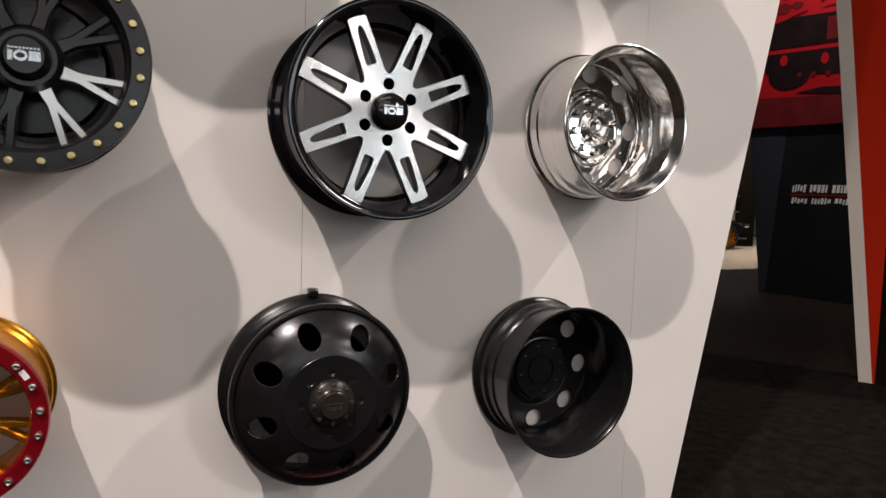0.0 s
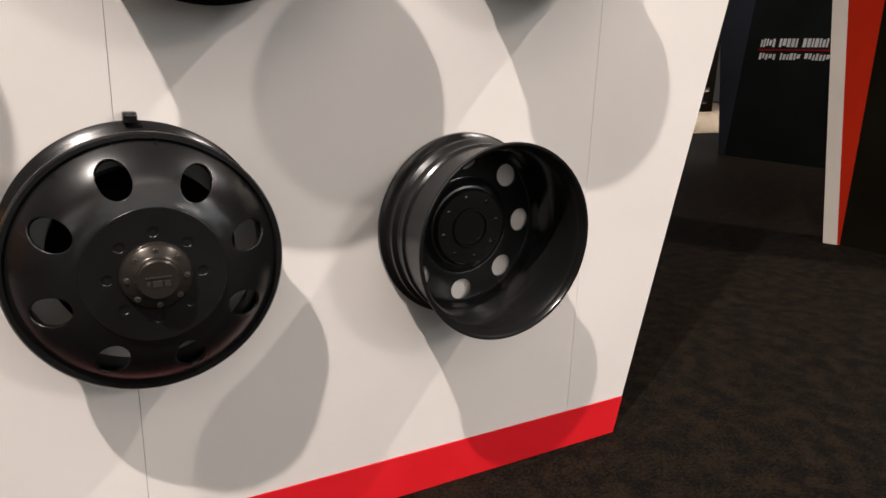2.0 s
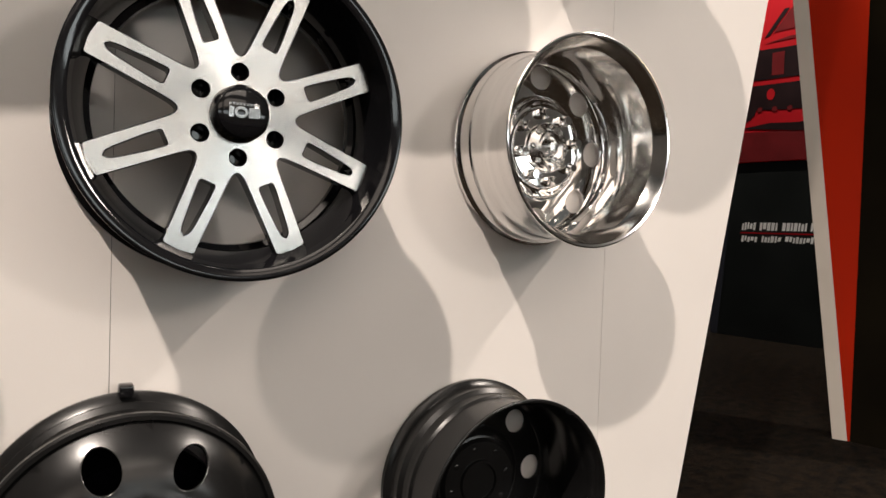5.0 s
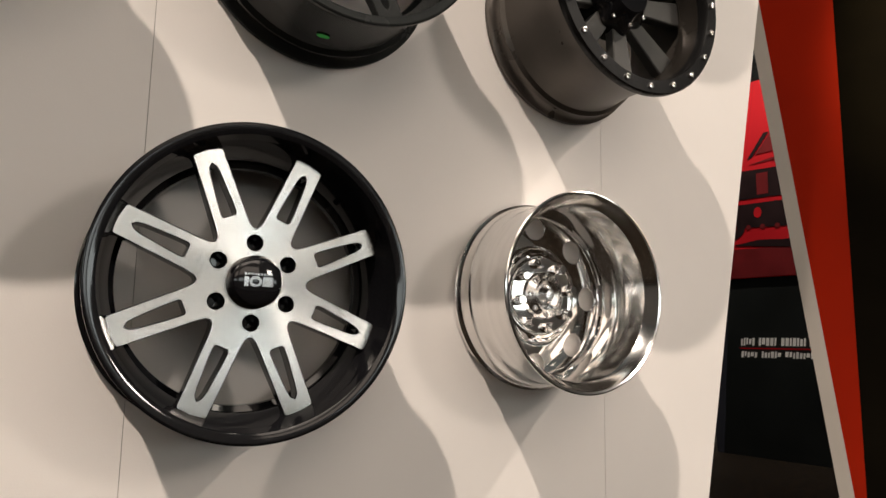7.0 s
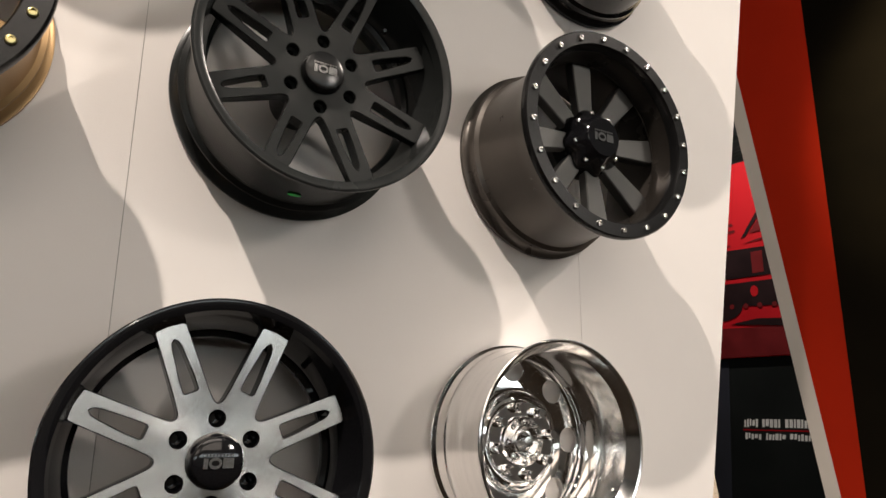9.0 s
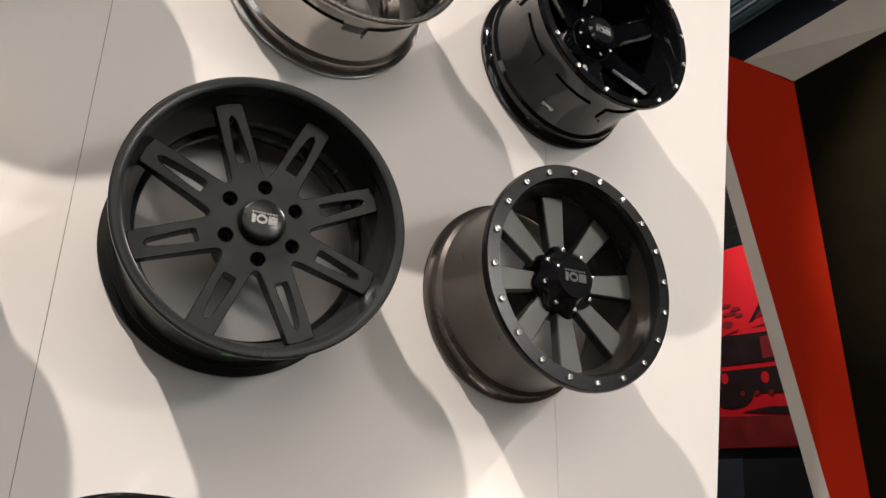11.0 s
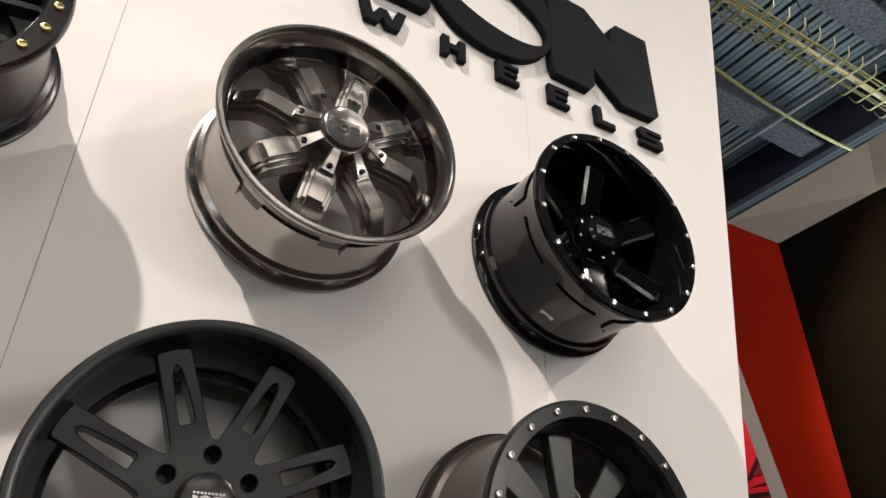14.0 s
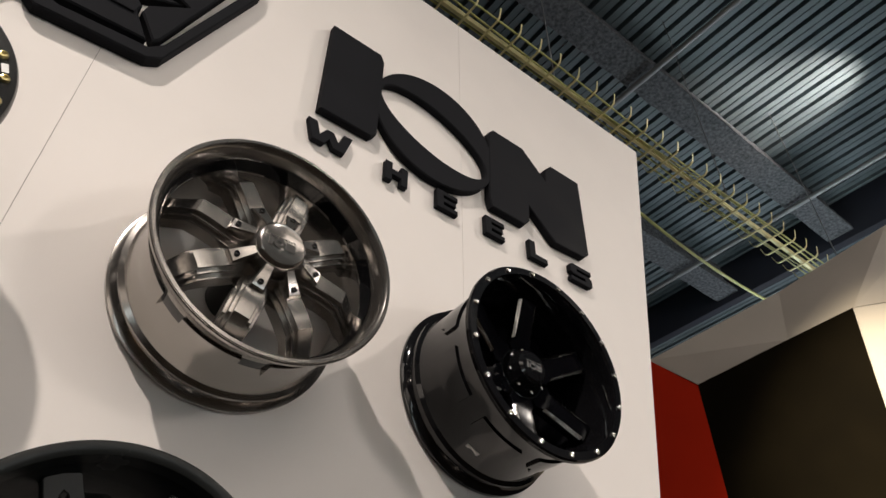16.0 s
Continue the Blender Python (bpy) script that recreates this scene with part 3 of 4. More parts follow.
def flat_spoke_wheel(x, z, R, D):
    """Bead-ring look: a black front ring with twenty bolts, eight flat graphite spokes and a faceted cap."""
    w = wheel(x, z, "graphite eight-spoke wheel with black bolted ring and scalloped cap")
    part("rim", revolve(rim_profile(R * 0.985, D - 0.008), 128), M_BARREL, w)
    part("front_ring", revolve([(0.845 * R, D - 0.030), (0.855 * R, D - 0.008), (0.87 * R, D), (0.985 * R, D), (R, D - 0.006), (R, D - 0.018), (0.96 * R, D - 0.022)], 128), M_SATIN, w, "black bolted ring")
    part("inner_lip", revolve([(0.80 * R, D - 0.075), (0.825 * R, D - 0.055), (0.845 * R, D - 0.028), (0.865 * R, D - 0.028), (0.86 * R, D - 0.08), (0.81 * R, D - 0.085)], 128), M_CAP, w)
    bolts(w, 20, 0.925 * R, D, 0.0082, M_BOLT, turn=radians(4), height=0.006)
    zo, zi = D - 0.085, D - 0.092
    for k in range(8):
        a = radians(5 + 45 * k)
        o = [(0.20 * R, -0.085 * R), (0.30 * R, -0.085 * R), (0.80 * R, -0.122 * R), (0.835 * R, -0.105 * R), (0.835 * R, 0.105 * R), (0.80 * R, 0.122 * R), (0.30 * R, 0.085 * R), (0.20 * R, 0.085 * R)]
        bm = plate(turned(o, a), [], zo - 0.028, zo, bevel=0.003)
        for v in bm.verts:
            v.co.z += (zi - zo) * (1 - math.hypot(v.co.x, v.co.y) / (0.85 * R))
        part("spoke", bm, M_GREY, w, smooth=30)
    part("hub", revolve([(0, zi + 0.002), (0.27 * R, zi + 0.002), (0.30 * R, zi - 0.008), (0.31 * R, zi - 0.05), (0, zi - 0.05)], 48, closed=False), M_SATIN, w)
    cone = revolve([(0, zi + 0.058), (0.185 * R, zi + 0.058), (0.20 * R, zi + 0.054), (0.22 * R, zi + 0.046), (0.30 * R, zi + 0.016), (0.315 * R, zi), (0, zi)], 96, closed=False)
    for v in cone.verts:
        q = math.hypot(v.co.x, v.co.y) / R
        swell = 1 + 0.075 * smooth_step((q - 0.20) / 0.08) * math.cos(8 * (math.atan2(v.co.y, v.co.x) - radians(11.25)))
        v.co.x, v.co.y = v.co.x * swell, v.co.y * swell
    cap = part("centre_cap", cone, M_GLOSS, w, "scalloped gloss black centre cap", smooth=30)
    logo_bars(cap, zi + 0.0582, 0.034)
    bolts(cap, 8, 0.268 * R, zi + 0.030, 0.0065, M_BOLT, turn=radians(11.25), height=0.006, name="cap_screw")
    part("backing_hub", cylinder(0.22 * R, 0.22 * R, 0.0, zi - 0.04, 32), M_SATIN, w)
    return w


def ridge_spoke_wheel(x, z, R, D):
    """Gunmetal wheel: eight kinked spokes with stepped ridges and a star-shaped cap."""
    w = wheel(x, z, "glossy gunmetal eight-spoke wheel with ridged kinked spokes")
    part("rim", revolve(rim_profile(R, D), 128), M_GUN, w)
    barrel_pads(w, R, D * 0.46, D * 0.72, M_GUN, turn=12)
    part("lip", revolve([(0.895 * R, D * 0.82), (0.92 * R, D * 0.93), (0.945 * R, D * 0.992), (0.96 * R, D + 0.002), (0.985 * R, D + 0.002), (0.995 * R, D * 0.99), (0.99 * R, D * 0.965), (0.95 * R, D * 0.93)], 128), M_GUN, w)
    part("inner_barrel", revolve([(0.885 * R, D * 0.86), (0.862 * R, D * 0.60), (0.84 * R, D * 0.5), (0.855 * R, D * 0.5), (0.89 * R, D * 0.62), (0.90 * R, D * 0.84)], 96), M_GLOSS, w)
    zh = D - 0.045
    for k in range(8):
        a = radians(32.5 + 45 * k)
        for step, (wider, low) in enumerate(((0.0, 0.0), (0.030, 0.010), (0.058, 0.022))):
            half = [(0.16, 0.045), (0.30, 0.062), (0.42, 0.072), (0.54, 0.070), (0.66, 0.067), (0.74, 0.060), (0.845, 0.054)]
            half = [(r * R, min((h + wider), r * 0.41) * R) for r, h in half]
            o = [(r, -h) for r, h in half] + [(r, h) for r, h in half[::-1]]
            bm = plate(turned(o, a), [], zh - 0.035 - low, zh - low, bevel=0.0014)
            for v in bm.verts:
                q = math.hypot(v.co.x, v.co.y) / R
                v.co.z += 0.010 * smooth_step((q - 0.2) / 0.3) - 0.052 * max(0.0, (q - 0.655) / 0.2)
            if step == 0:
                sp = part("spoke", bm, M_GUN, w, smooth=14)
            else:
                part("spoke_ridge", bm, M_GUN, sp, smooth=14)
    part("hub", revolve([(0, zh + 0.004), (0.25 * R, zh + 0.002), (0.30 * R, zh - 0.012), (0.32 * R, zh - 0.06), (0, zh - 0.06)], 48, closed=False), M_GUN, w)
    part("hub_seat", cylinder(0.22 * R, 0.22 * R, 0.0, zh - 0.05, 32), M_SATIN, w)
    star = []
    for k in range(8):
        a = 32.5 + 45 * k
        for d, r in ((-10.5, 0.22), (-8.5, 0.41), (8.5, 0.41), (10.5, 0.22)):
            star.append((r * R * math.cos(radians(a + d)), r * R * math.sin(radians(a + d))))
    bm = plate(star, [], zh + 0.006, zh + 0.036, bevel=0.003)
    for v in bm.verts:
        q = math.hypot(v.co.x, v.co.y) / R
        v.co.z -= 0.020 * max(0, (q - 0.20) / 0.20)
    cap = part("centre_cap", bm, M_GUN, w, "star-shaped gunmetal centre cap", smooth=25)
    bolts(cap, 8, 0.355 * R, zh + 0.0225, 0.0066, M_GLOSS, turn=radians(32.5), height=0.003, name="cap_screw")
    part("cap_disc", revolve([(0, zh + 0.043), (0.165 * R, zh + 0.043), (0.185 * R, zh + 0.046), (0.20 * R, zh + 0.043), (0.218 * R, zh + 0.033), (0.225 * R, zh + 0.02)], 48, closed=False), M_GUN, cap)
    logo_bars(cap, zh + 0.0432, 0.033, M_GREY)
    return w


def milled_wheel(x, z, R, D):
    """Deep concave gloss black wheel with bolted lip and bright milled spoke edges."""
    w = wheel(x, z, "deep concave gloss black wheel with bright milled spoke edges")
    part("rim", revolve(rim_profile(R, D - 0.004), 128), M_GLOSS, w)
    barrel_pads(w, R, D * 0.44, D * 0.70, M_GLOSS, turn=4)
    part("front_ring", revolve([(0.885 * R, D - 0.030), (0.90 * R, D - 0.006), (0.91 * R, D), (0.985 * R, D), (R, D - 0.005), (R, D - 0.015), (0.95 * R, D - 0.02)], 128), M_GLOSS, w)
    part("dish", revolve([(0.90 * R, D - 0.02), (0.865 * R, D * 0.72), (0.84 * R, D * 0.5), (0.855 * R, D * 0.48), (0.89 * R, D * 0.72), (0.92 * R, D - 0.02)], 96), M_GLOSS, w)
    bolts(w, 16, 0.945 * R, D, 0.0078, M_BOLT, turn=radians(8), height=0.005)
    zh, ze = D * 0.62, D * 0.76
    # Dark disc added to shade the spoke gaps and hide the bright wall.
    part("gap_shade_drum", revolve([(0, D * 0.34), (0.78 * R, D * 0.34), (0.83 * R, D * 0.40), (0.83 * R, D * 0.30), (0, D * 0.28)], 64, closed=False), M_DEEP, w)

    def rise(bm):
        for v in bm.verts:
            q = math.hypot(v.co.x, v.co.y) / R
            v.co.z += (ze - zh) * smooth_step((q - 0.25) / 0.75)
    for k in range(6):
        a = radians(26 + 60 * k)
        edge = [(0.16, radians(29.9)), (0.34, radians(27)), (0.40, radians(17)), (0.58, radians(11)), (0.82, radians(8)), (0.86, radians(8))]
        up = [(r * R * math.cos(t), r * R * math.sin(t)) for r, t in edge]
        o = [(x, -y) for x, y in up] + up[::-1]
        bm = plate(turned(o, a), [], zh - 0.03, zh, bevel=0.002)
        rise(bm)
        sp = part("spoke", bm, M_DEEP, w, smooth=25)
        for sgn in (-1, 1):
            line = [(r, sgn * t) for r, t in edge[2:5]]
            bm = bmesh.new()
            rows = []
            for r, t in line:
                for_r = r * R
                cut = 0.010 if r > 0.45 else 0.008
                t2 = t - sgn * cut / for_r * 0.55
                t1 = t + sgn * cut / for_r * 0.30
                rows.append([bm.verts.new((for_r * math.cos(q + a), for_r * math.sin(q + a), zh + dz)) for q, dz in ((t2, 0.0035), (t1, -0.0035), (t1, -0.008), (t2, -0.002))])
            for p, q in zip(rows, rows[1:]):
                for i in range(4):
                    bm.faces.new((p[i], q[i], q[(i + 1) % 4], p[(i + 1) % 4]))
            bm.faces.new(rows[0])
            bm.faces.new(rows[-1][::-1])
            rise(bm)
            part("milled_edge", bm, M_MACH, sp, "bright milled edge", smooth=0)
    part("hub", revolve([(0, zh + 0.004), (0.26 * R, zh + 0.002), (0.30 * R, zh - 0.01), (0.30 * R, zh - 0.05), (0, zh - 0.05)], 48, closed=False), M_GLOSS, w)
    cap = part("centre_cap", revolve([(0, zh + 0.05), (0.15 * R, zh + 0.05), (0.18 * R, zh + 0.044), (0.235 * R, zh + 0.012), (0.25 * R, zh)], 16, closed=False), M_GLOSS, w, "gloss black centre cap", smooth=15)
    bolts(cap, 8, 0.222 * R, zh + 0.018, 0.0055, M_BOLT, turn=radians(11), height=0.006, name="cap_screw")
    logo_bars(cap, zh + 0.0502, 0.030)
    tag = part("balance_label", box(-0.006, -0.02, 0.0, 0.006, 0.02, 0.0015), M_PRINT, w, "pale printed barrel label", smooth=0)
    aa = radians(243)
    tag.matrix_basis = Matrix.Translation((0.888 * R * math.cos(aa), 0.888 * R * math.sin(aa), D * 0.34)) @ Matrix.Rotation(aa, 4, "Z") @ Matrix.Rotation(radians(90), 4, "Y")
    return w


def bead_wheel(x, z, R, D, label, barrel, ring, bolt, lobes, spoke_mat, count, turn=0.0, label_at=None, deep=False):
    """A bolted-ring wheel with forked spokes."""
    w = wheel(x, z, label)
    part("rim", revolve(rim_profile(R * 0.985, D - 0.008), 96), barrel, w)
    part("front_ring", revolve([(0.80 * R, D - 0.022), (0.815 * R, D - 0.004), (0.83 * R, D), (0.985 * R, D), (R, D - 0.006), (R, D - 0.022), (0.95 * R, D - 0.026)], 96), ring, w, "bolted ring")
    bolts(w, count, 0.905 * R, D, 0.0095, bolt, turn=radians(turn), height=0.007)
    part("inner_lip", revolve([(0.775 * R, D - 0.07), (0.79 * R, D - 0.05), (0.80 * R, D - 0.02), (0.825 * R, D - 0.02), (0.83 * R, D - 0.075)], 96), barrel, w)
    if label_at is not None:
        tag = part("ring_label", box(-0.006, -0.011, 0.0, 0.006, 0.011, 0.0008), M_PRINT, w, "small white printed ring label", smooth=0)
        tag.matrix_basis = pose(0.905 * R * math.cos(radians(label_at)), 0.905 * R * math.sin(radians(label_at)), D, 0, 0, label_at)
    zo, zi = D - 0.07, D - 0.055
    for k in range(lobes):
        a = radians(20 + turn + 360 / lobes * k)
        o = [(0.18 * R, -0.07 * R), (0.42 * R, -0.055 * R), (0.78 * R, -0.13 * R), (0.82 * R, -0.06 * R), (0.55 * R, 0.0), (0.82 * R, 0.06 * R), (0.78 * R, 0.13 * R), (0.42 * R, 0.055 * R), (0.18 * R, 0.07 * R)]
        bm = plate(turned(o, a), [], zo - 0.03, zo, bevel=0.003)
        part("spoke", bm, spoke_mat[k % len(spoke_mat)], w, smooth=25)
    part("hub", revolve([(0, zi), (0.24 * R, zi), (0.29 * R, zi - 0.012), (0.30 * R, zi - 0.05), (0, zi - 0.05)], 40, closed=False), spoke_mat[0], w)
    part("hub_seat", cylinder(0.28 * R, 0.26 * R, 0.02, zi - 0.04, 32), M_SATIN, w)
    # Filler drum, added only to darken the space behind the spokes.
    if deep:
        part("dark_filler_drum", cylinder(0.70 * R, 0.66 * R, 0.01, D * 0.30, 48, 0.01), M_SATIN, w)
    cap = part("centre_cap", revolve([(0, zi + 0.036), (0.15 * R, zi + 0.036), (0.18 * R, zi + 0.028), (0.20 * R, zi + 0.0), (0, zi)], 40, closed=False), M_SATIN, w, "black centre cap")
    logo_bars(cap, zi + 0.0362, 0.032)
    return w


front_dually(1.650, 0.777, 0.251, 0.200)
spoke_wheel_slotted(1.801, 1.544, 0.286, 0.232, M_MACH, M_GLOSS, M_GLOSS, "gloss black wheel with machined silver slotted spokes", 0.056, 0.008, 0.208, 0.26)
matte = spoke_wheel_slotted(1.958, 2.341, 0.283, 0.258, M_MATTE, M_MATTE, M_MATTE, "matte black wheel with eight slotted spokes", 0.055, 0.018, 0.207, 0.27, cap_mat=M_SATIN)
mark = part("sticker", plate(ellipse(0, 0, 0.015, 0.008, 16), [], 0, 0.0006), M_GREEN, matte, "small green oval sticker", smooth=0)
mark.matrix_basis = Matrix.Rotation(radians(266), 4, "Z") @ Matrix.Translation((0.283 * 0.8965, 0, 0.258 * 0.375)) @ Matrix.Rotation(radians(90), 4, "Y") @ Matrix.Rotation(radians(90), 4, "Z")
ridge_spoke_wheel(2.105, 3.118, 0.278, 0.262)
dish_wheel(2.412, 0.762, 0.236, 0.220, M_SATIN, M_SATIN, "satin black deep-dish dually rear wheel", "plain")
dish_wheel(2.574, 1.565, 0.240, 0.220, M_SPUN, M_CHROME, "polished chrome deep-dish dually wheel with round holes", "chrome")
flat_spoke_wheel(2.690, 2.325, 0.275, 0.300)
milled_wheel(2.871, 3.115, 0.276, 0.292)
bead_wheel(0.822, 0.832, 0.192, 0.262, "gold wheel with candy red bolted ring", M_GOLD, M_REDANO, M_BOLT, 8, (M_GOLD,), 20, turn=5, label_at=33)
# Last two spokes are gunmetal to paint the light caught there.
bead_wheel(0.976, 1.588, 0.241, 0.262, "satin black wheel with brass bolts and forked spokes", M_SATIN, M_SATIN, M_GBOLT, 8, (M_SATIN,) * 6 + (M_GUN,) * 2, 24, turn=7.5, deep=True)
bead_wheel(1.196, 2.335, 0.264, 0.262, "bronze wheel with black ring and brass bolts", M_BRONZE, M_SATIN, M_GBOLT, 8, (M_BRONZE,), 24)
bead_wheel(1.312, 3.145, 0.245, 0.262, "black wheel with bolted ring and bright spoke ends", M_SATIN, M_SATIN, M_GBOLT, 8, (M_SATIN, M_SATIN, M_POLISH), 24, turn=0.5, label_at=22.5, deep=True)

# ---------------------------------------------------------------- raised signs on the wall


def raised(name, outlines, y, t, label, category, material=None, bevel=0.004, group=""):
    """A flat cut-out standing on the wall, its outline given as (x, z)."""
    bm = bmesh.new()
    for outer, holes in outlines:
        plate(outer, holes, y, y + t, bevel=bevel, bm=bm)
    ob = mesh_object(name, bm, material or M_FOAM, smooth=30)
    ob.matrix_world = pose(0, 0, 0, 90, 0, 0)
    return tagged(ob, label, category, group)


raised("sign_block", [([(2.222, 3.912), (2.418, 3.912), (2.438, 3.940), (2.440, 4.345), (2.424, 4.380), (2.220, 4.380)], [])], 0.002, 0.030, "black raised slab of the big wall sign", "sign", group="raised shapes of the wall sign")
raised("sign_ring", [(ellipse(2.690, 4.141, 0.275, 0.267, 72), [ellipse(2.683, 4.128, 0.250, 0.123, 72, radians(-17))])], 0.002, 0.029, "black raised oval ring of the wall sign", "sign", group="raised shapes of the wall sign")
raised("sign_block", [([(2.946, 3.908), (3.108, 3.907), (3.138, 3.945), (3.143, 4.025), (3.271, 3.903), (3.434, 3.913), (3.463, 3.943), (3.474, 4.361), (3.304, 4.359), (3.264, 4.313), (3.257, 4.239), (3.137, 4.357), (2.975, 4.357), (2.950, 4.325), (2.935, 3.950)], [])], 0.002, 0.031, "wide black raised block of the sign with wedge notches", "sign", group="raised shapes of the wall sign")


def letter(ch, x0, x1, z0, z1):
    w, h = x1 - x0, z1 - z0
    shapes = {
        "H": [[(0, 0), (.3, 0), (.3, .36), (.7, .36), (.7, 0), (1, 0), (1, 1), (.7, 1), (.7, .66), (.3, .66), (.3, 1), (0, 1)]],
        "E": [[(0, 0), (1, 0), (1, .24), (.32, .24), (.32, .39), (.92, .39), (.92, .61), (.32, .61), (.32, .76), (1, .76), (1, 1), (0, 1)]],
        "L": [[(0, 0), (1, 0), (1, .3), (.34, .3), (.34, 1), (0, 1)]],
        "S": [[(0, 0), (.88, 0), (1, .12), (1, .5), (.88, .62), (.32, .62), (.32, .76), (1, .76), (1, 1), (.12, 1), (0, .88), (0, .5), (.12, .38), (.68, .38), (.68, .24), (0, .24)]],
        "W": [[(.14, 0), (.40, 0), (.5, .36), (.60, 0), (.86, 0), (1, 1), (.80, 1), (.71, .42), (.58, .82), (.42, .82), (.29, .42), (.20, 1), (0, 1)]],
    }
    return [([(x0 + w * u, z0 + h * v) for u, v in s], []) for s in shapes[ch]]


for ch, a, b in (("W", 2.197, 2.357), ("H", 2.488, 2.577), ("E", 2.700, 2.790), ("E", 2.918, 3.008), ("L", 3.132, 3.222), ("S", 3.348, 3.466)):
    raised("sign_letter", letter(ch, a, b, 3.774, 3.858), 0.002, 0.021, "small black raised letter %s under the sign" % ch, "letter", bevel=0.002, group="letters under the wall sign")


badge = tagged(new("wall_badge"), "black raised slanted badge with rounded frame", "sign")


def badge_part(name, outer, holes, y, t, bevel=0.006):
    ob = part(name, plate(outer, holes, y, y + t, bevel=bevel), M_FOAM, badge, smooth=30)
    ob.matrix_world = pose(0, 0, 0.012, 90, 0, 0)


FRAME_OUT = [(1.400, 3.758), (1.416, 3.715), (1.450, 3.685), (1.722, 3.705), (1.758, 3.732), (1.950, 4.262), (1.952, 4.335), (1.700, 4.335), (1.58, 4.30)]
FRAME_IN = [(1.60, 4.275), (1.70, 4.300), (1.905, 4.300), (1.915, 4.262), (1.748, 3.790), (1.715, 3.750), (1.494, 3.728), (1.452, 3.742), (1.436, 3.768), (1.452, 3.800), (1.425, 3.822), (1.398, 3.800), (1.366, 3.792), (1.328, 3.706), (1.259, 3.650), (0.90, 3.42), (0.92, 3.38), (1.269, 3.605), (1.337, 3.664), (1.372, 3.748)]
badge_part("frame", FRAME_OUT + FRAME_IN, [], 0.002, 0.036, 0.004)
badge_part("inner_plate", [(1.471, 3.785), (1.476, 3.757), (1.704, 3.772), (1.652, 3.867), (1.658, 3.898), (1.634, 3.922), (1.504, 3.906)], [], 0.002, 0.034, 0.005)
badge_part("inner_plate", [(1.663, 3.874), (1.718, 3.782), (1.734, 3.800), (1.882, 4.270), (1.745, 4.250), (1.600, 4.100), (1.640, 4.040), (1.712, 4.030), (1.764, 4.000), (1.672, 3.915)], [], 0.002, 0.034, 0.005)
badge_part("inner_plate", [(1.510, 3.915), (1.640, 3.932), (1.752, 4.000), (1.704, 3.996), (1.620, 3.995), (1.59, 4.02), (1.545, 3.99)], [], 0.002, 0.030, 0.004)
badge_part("relief_bar", [(1.344, 3.830), (1.462, 3.838), (1.494, 3.914), (1.535, 3.99), (1.60, 4.10), (1.70, 4.20), (1.60, 4.24), (1.46, 3.98)], [], 0.002, 0.036, 0.005)
badge_part("relief_slot", [(1.540, 3.842), (1.646, 3.846), (1.648, 3.858), (1.548, 3.856)], [], 0.036, 0.006, 0.002)
raised("sign_bar", [([(0.86, 3.49), (1.239, 3.715), (1.298, 3.762), (1.330, 3.815), (1.28, 3.86), (0.86, 3.60)], [])], 0.002, 0.034, "black raised bar beside the badge", "sign")

# ---------------------------------------------------------------- angular tower beyond the wall
AX = Vector((-0.49, 0.87, 0)).normalized()
NX = Vector((-0.87, -0.49, 0)).normalized()
FOOT = Vector((6.27, 1.27, 0))


def on_tower(s, z, d=0.0):
    return FOOT + AX * s + NX * d + Vector((0, 0, z))


def facet(parent, name, front, back, material, label=""):
    """A solid piece between two outlines with the same number of corners."""
    bm = bmesh.new()
    a = [bm.verts.new(p) for p in front]
    b = [bm.verts.new(p) for p in back]
    n = len(a)
    bm.faces.new(a)
    bm.faces.new(b[::-1])
    for i in range(n):
        bm.faces.new((a[i], b[i], b[(i + 1) % n], a[(i + 1) % n]))
    return part(name, bm, material, parent, label, smooth=0)


tower = tagged(new("booth_tower"), "angular booth tower with red, white and charcoal faces", "booth tower", kind="structure")


def slab(name, pts, material, d0=0.0, depth=0.12, label=""):
    facet(tower, name, [on_tower(s, z, d0) for s, z in pts], [on_tower(s, z, d0 - depth) for s, z in pts], material, label)


slab("red_face", [(-0.05, 0.0), (-0.035, 0.0), (0.62, 5.46), (0.30, 5.19), (-0.03, 4.89)], M_TOWER, 0.0, 0.10, "red painted wedge face")
slab("white_edge", [(-0.035, 0.0), (0.055, 0.0), (0.75, 5.70), (0.62, 5.46)], M_WHITE, 0.004, 0.10, "white painted leaning edge")
facet(tower, "dark_face", [on_tower(-0.05, 0, 0), on_tower(-0.03, 4.89, 0), on_tower(-1.20, 5.07, 0.39), on_tower(-0.75, 0, 0.25)],
      [on_tower(-0.05, 0, -0.2), on_tower(-0.03, 4.89, -0.2), on_tower(-1.20, 5.07, 0.10), on_tower(-0.75, 0, -0.05)], M_DARK, "charcoal fabric face")
facet(tower, "end_face", [on_tower(-0.752, 0, 0.25), on_tower(-1.203, 5.07, 0.39), on_tower(-2.3, 5.07, 0.30), on_tower(-2.3, 0, 0.30)],
      [on_tower(-0.80, 0, -0.05), on_tower(-1.25, 5.07, 0.05), on_tower(-2.3, 5.07, 0.0), on_tower(-2.3, 0, 0.0)], M_WHITE, "white painted end face")
T, C0, K0, K1 = on_tower(0.30, 5.19, 0.0), on_tower(-0.03, 4.89, 0.01), on_tower(-0.74, 5.00, 0.242), on_tower(-0.80, 5.44, 0.22)
facet(tower, "header_facet", [T, C0, K0], [p + NX * -0.2 for p in (T, C0, K0)], M_WHITE, "white lower header facet")
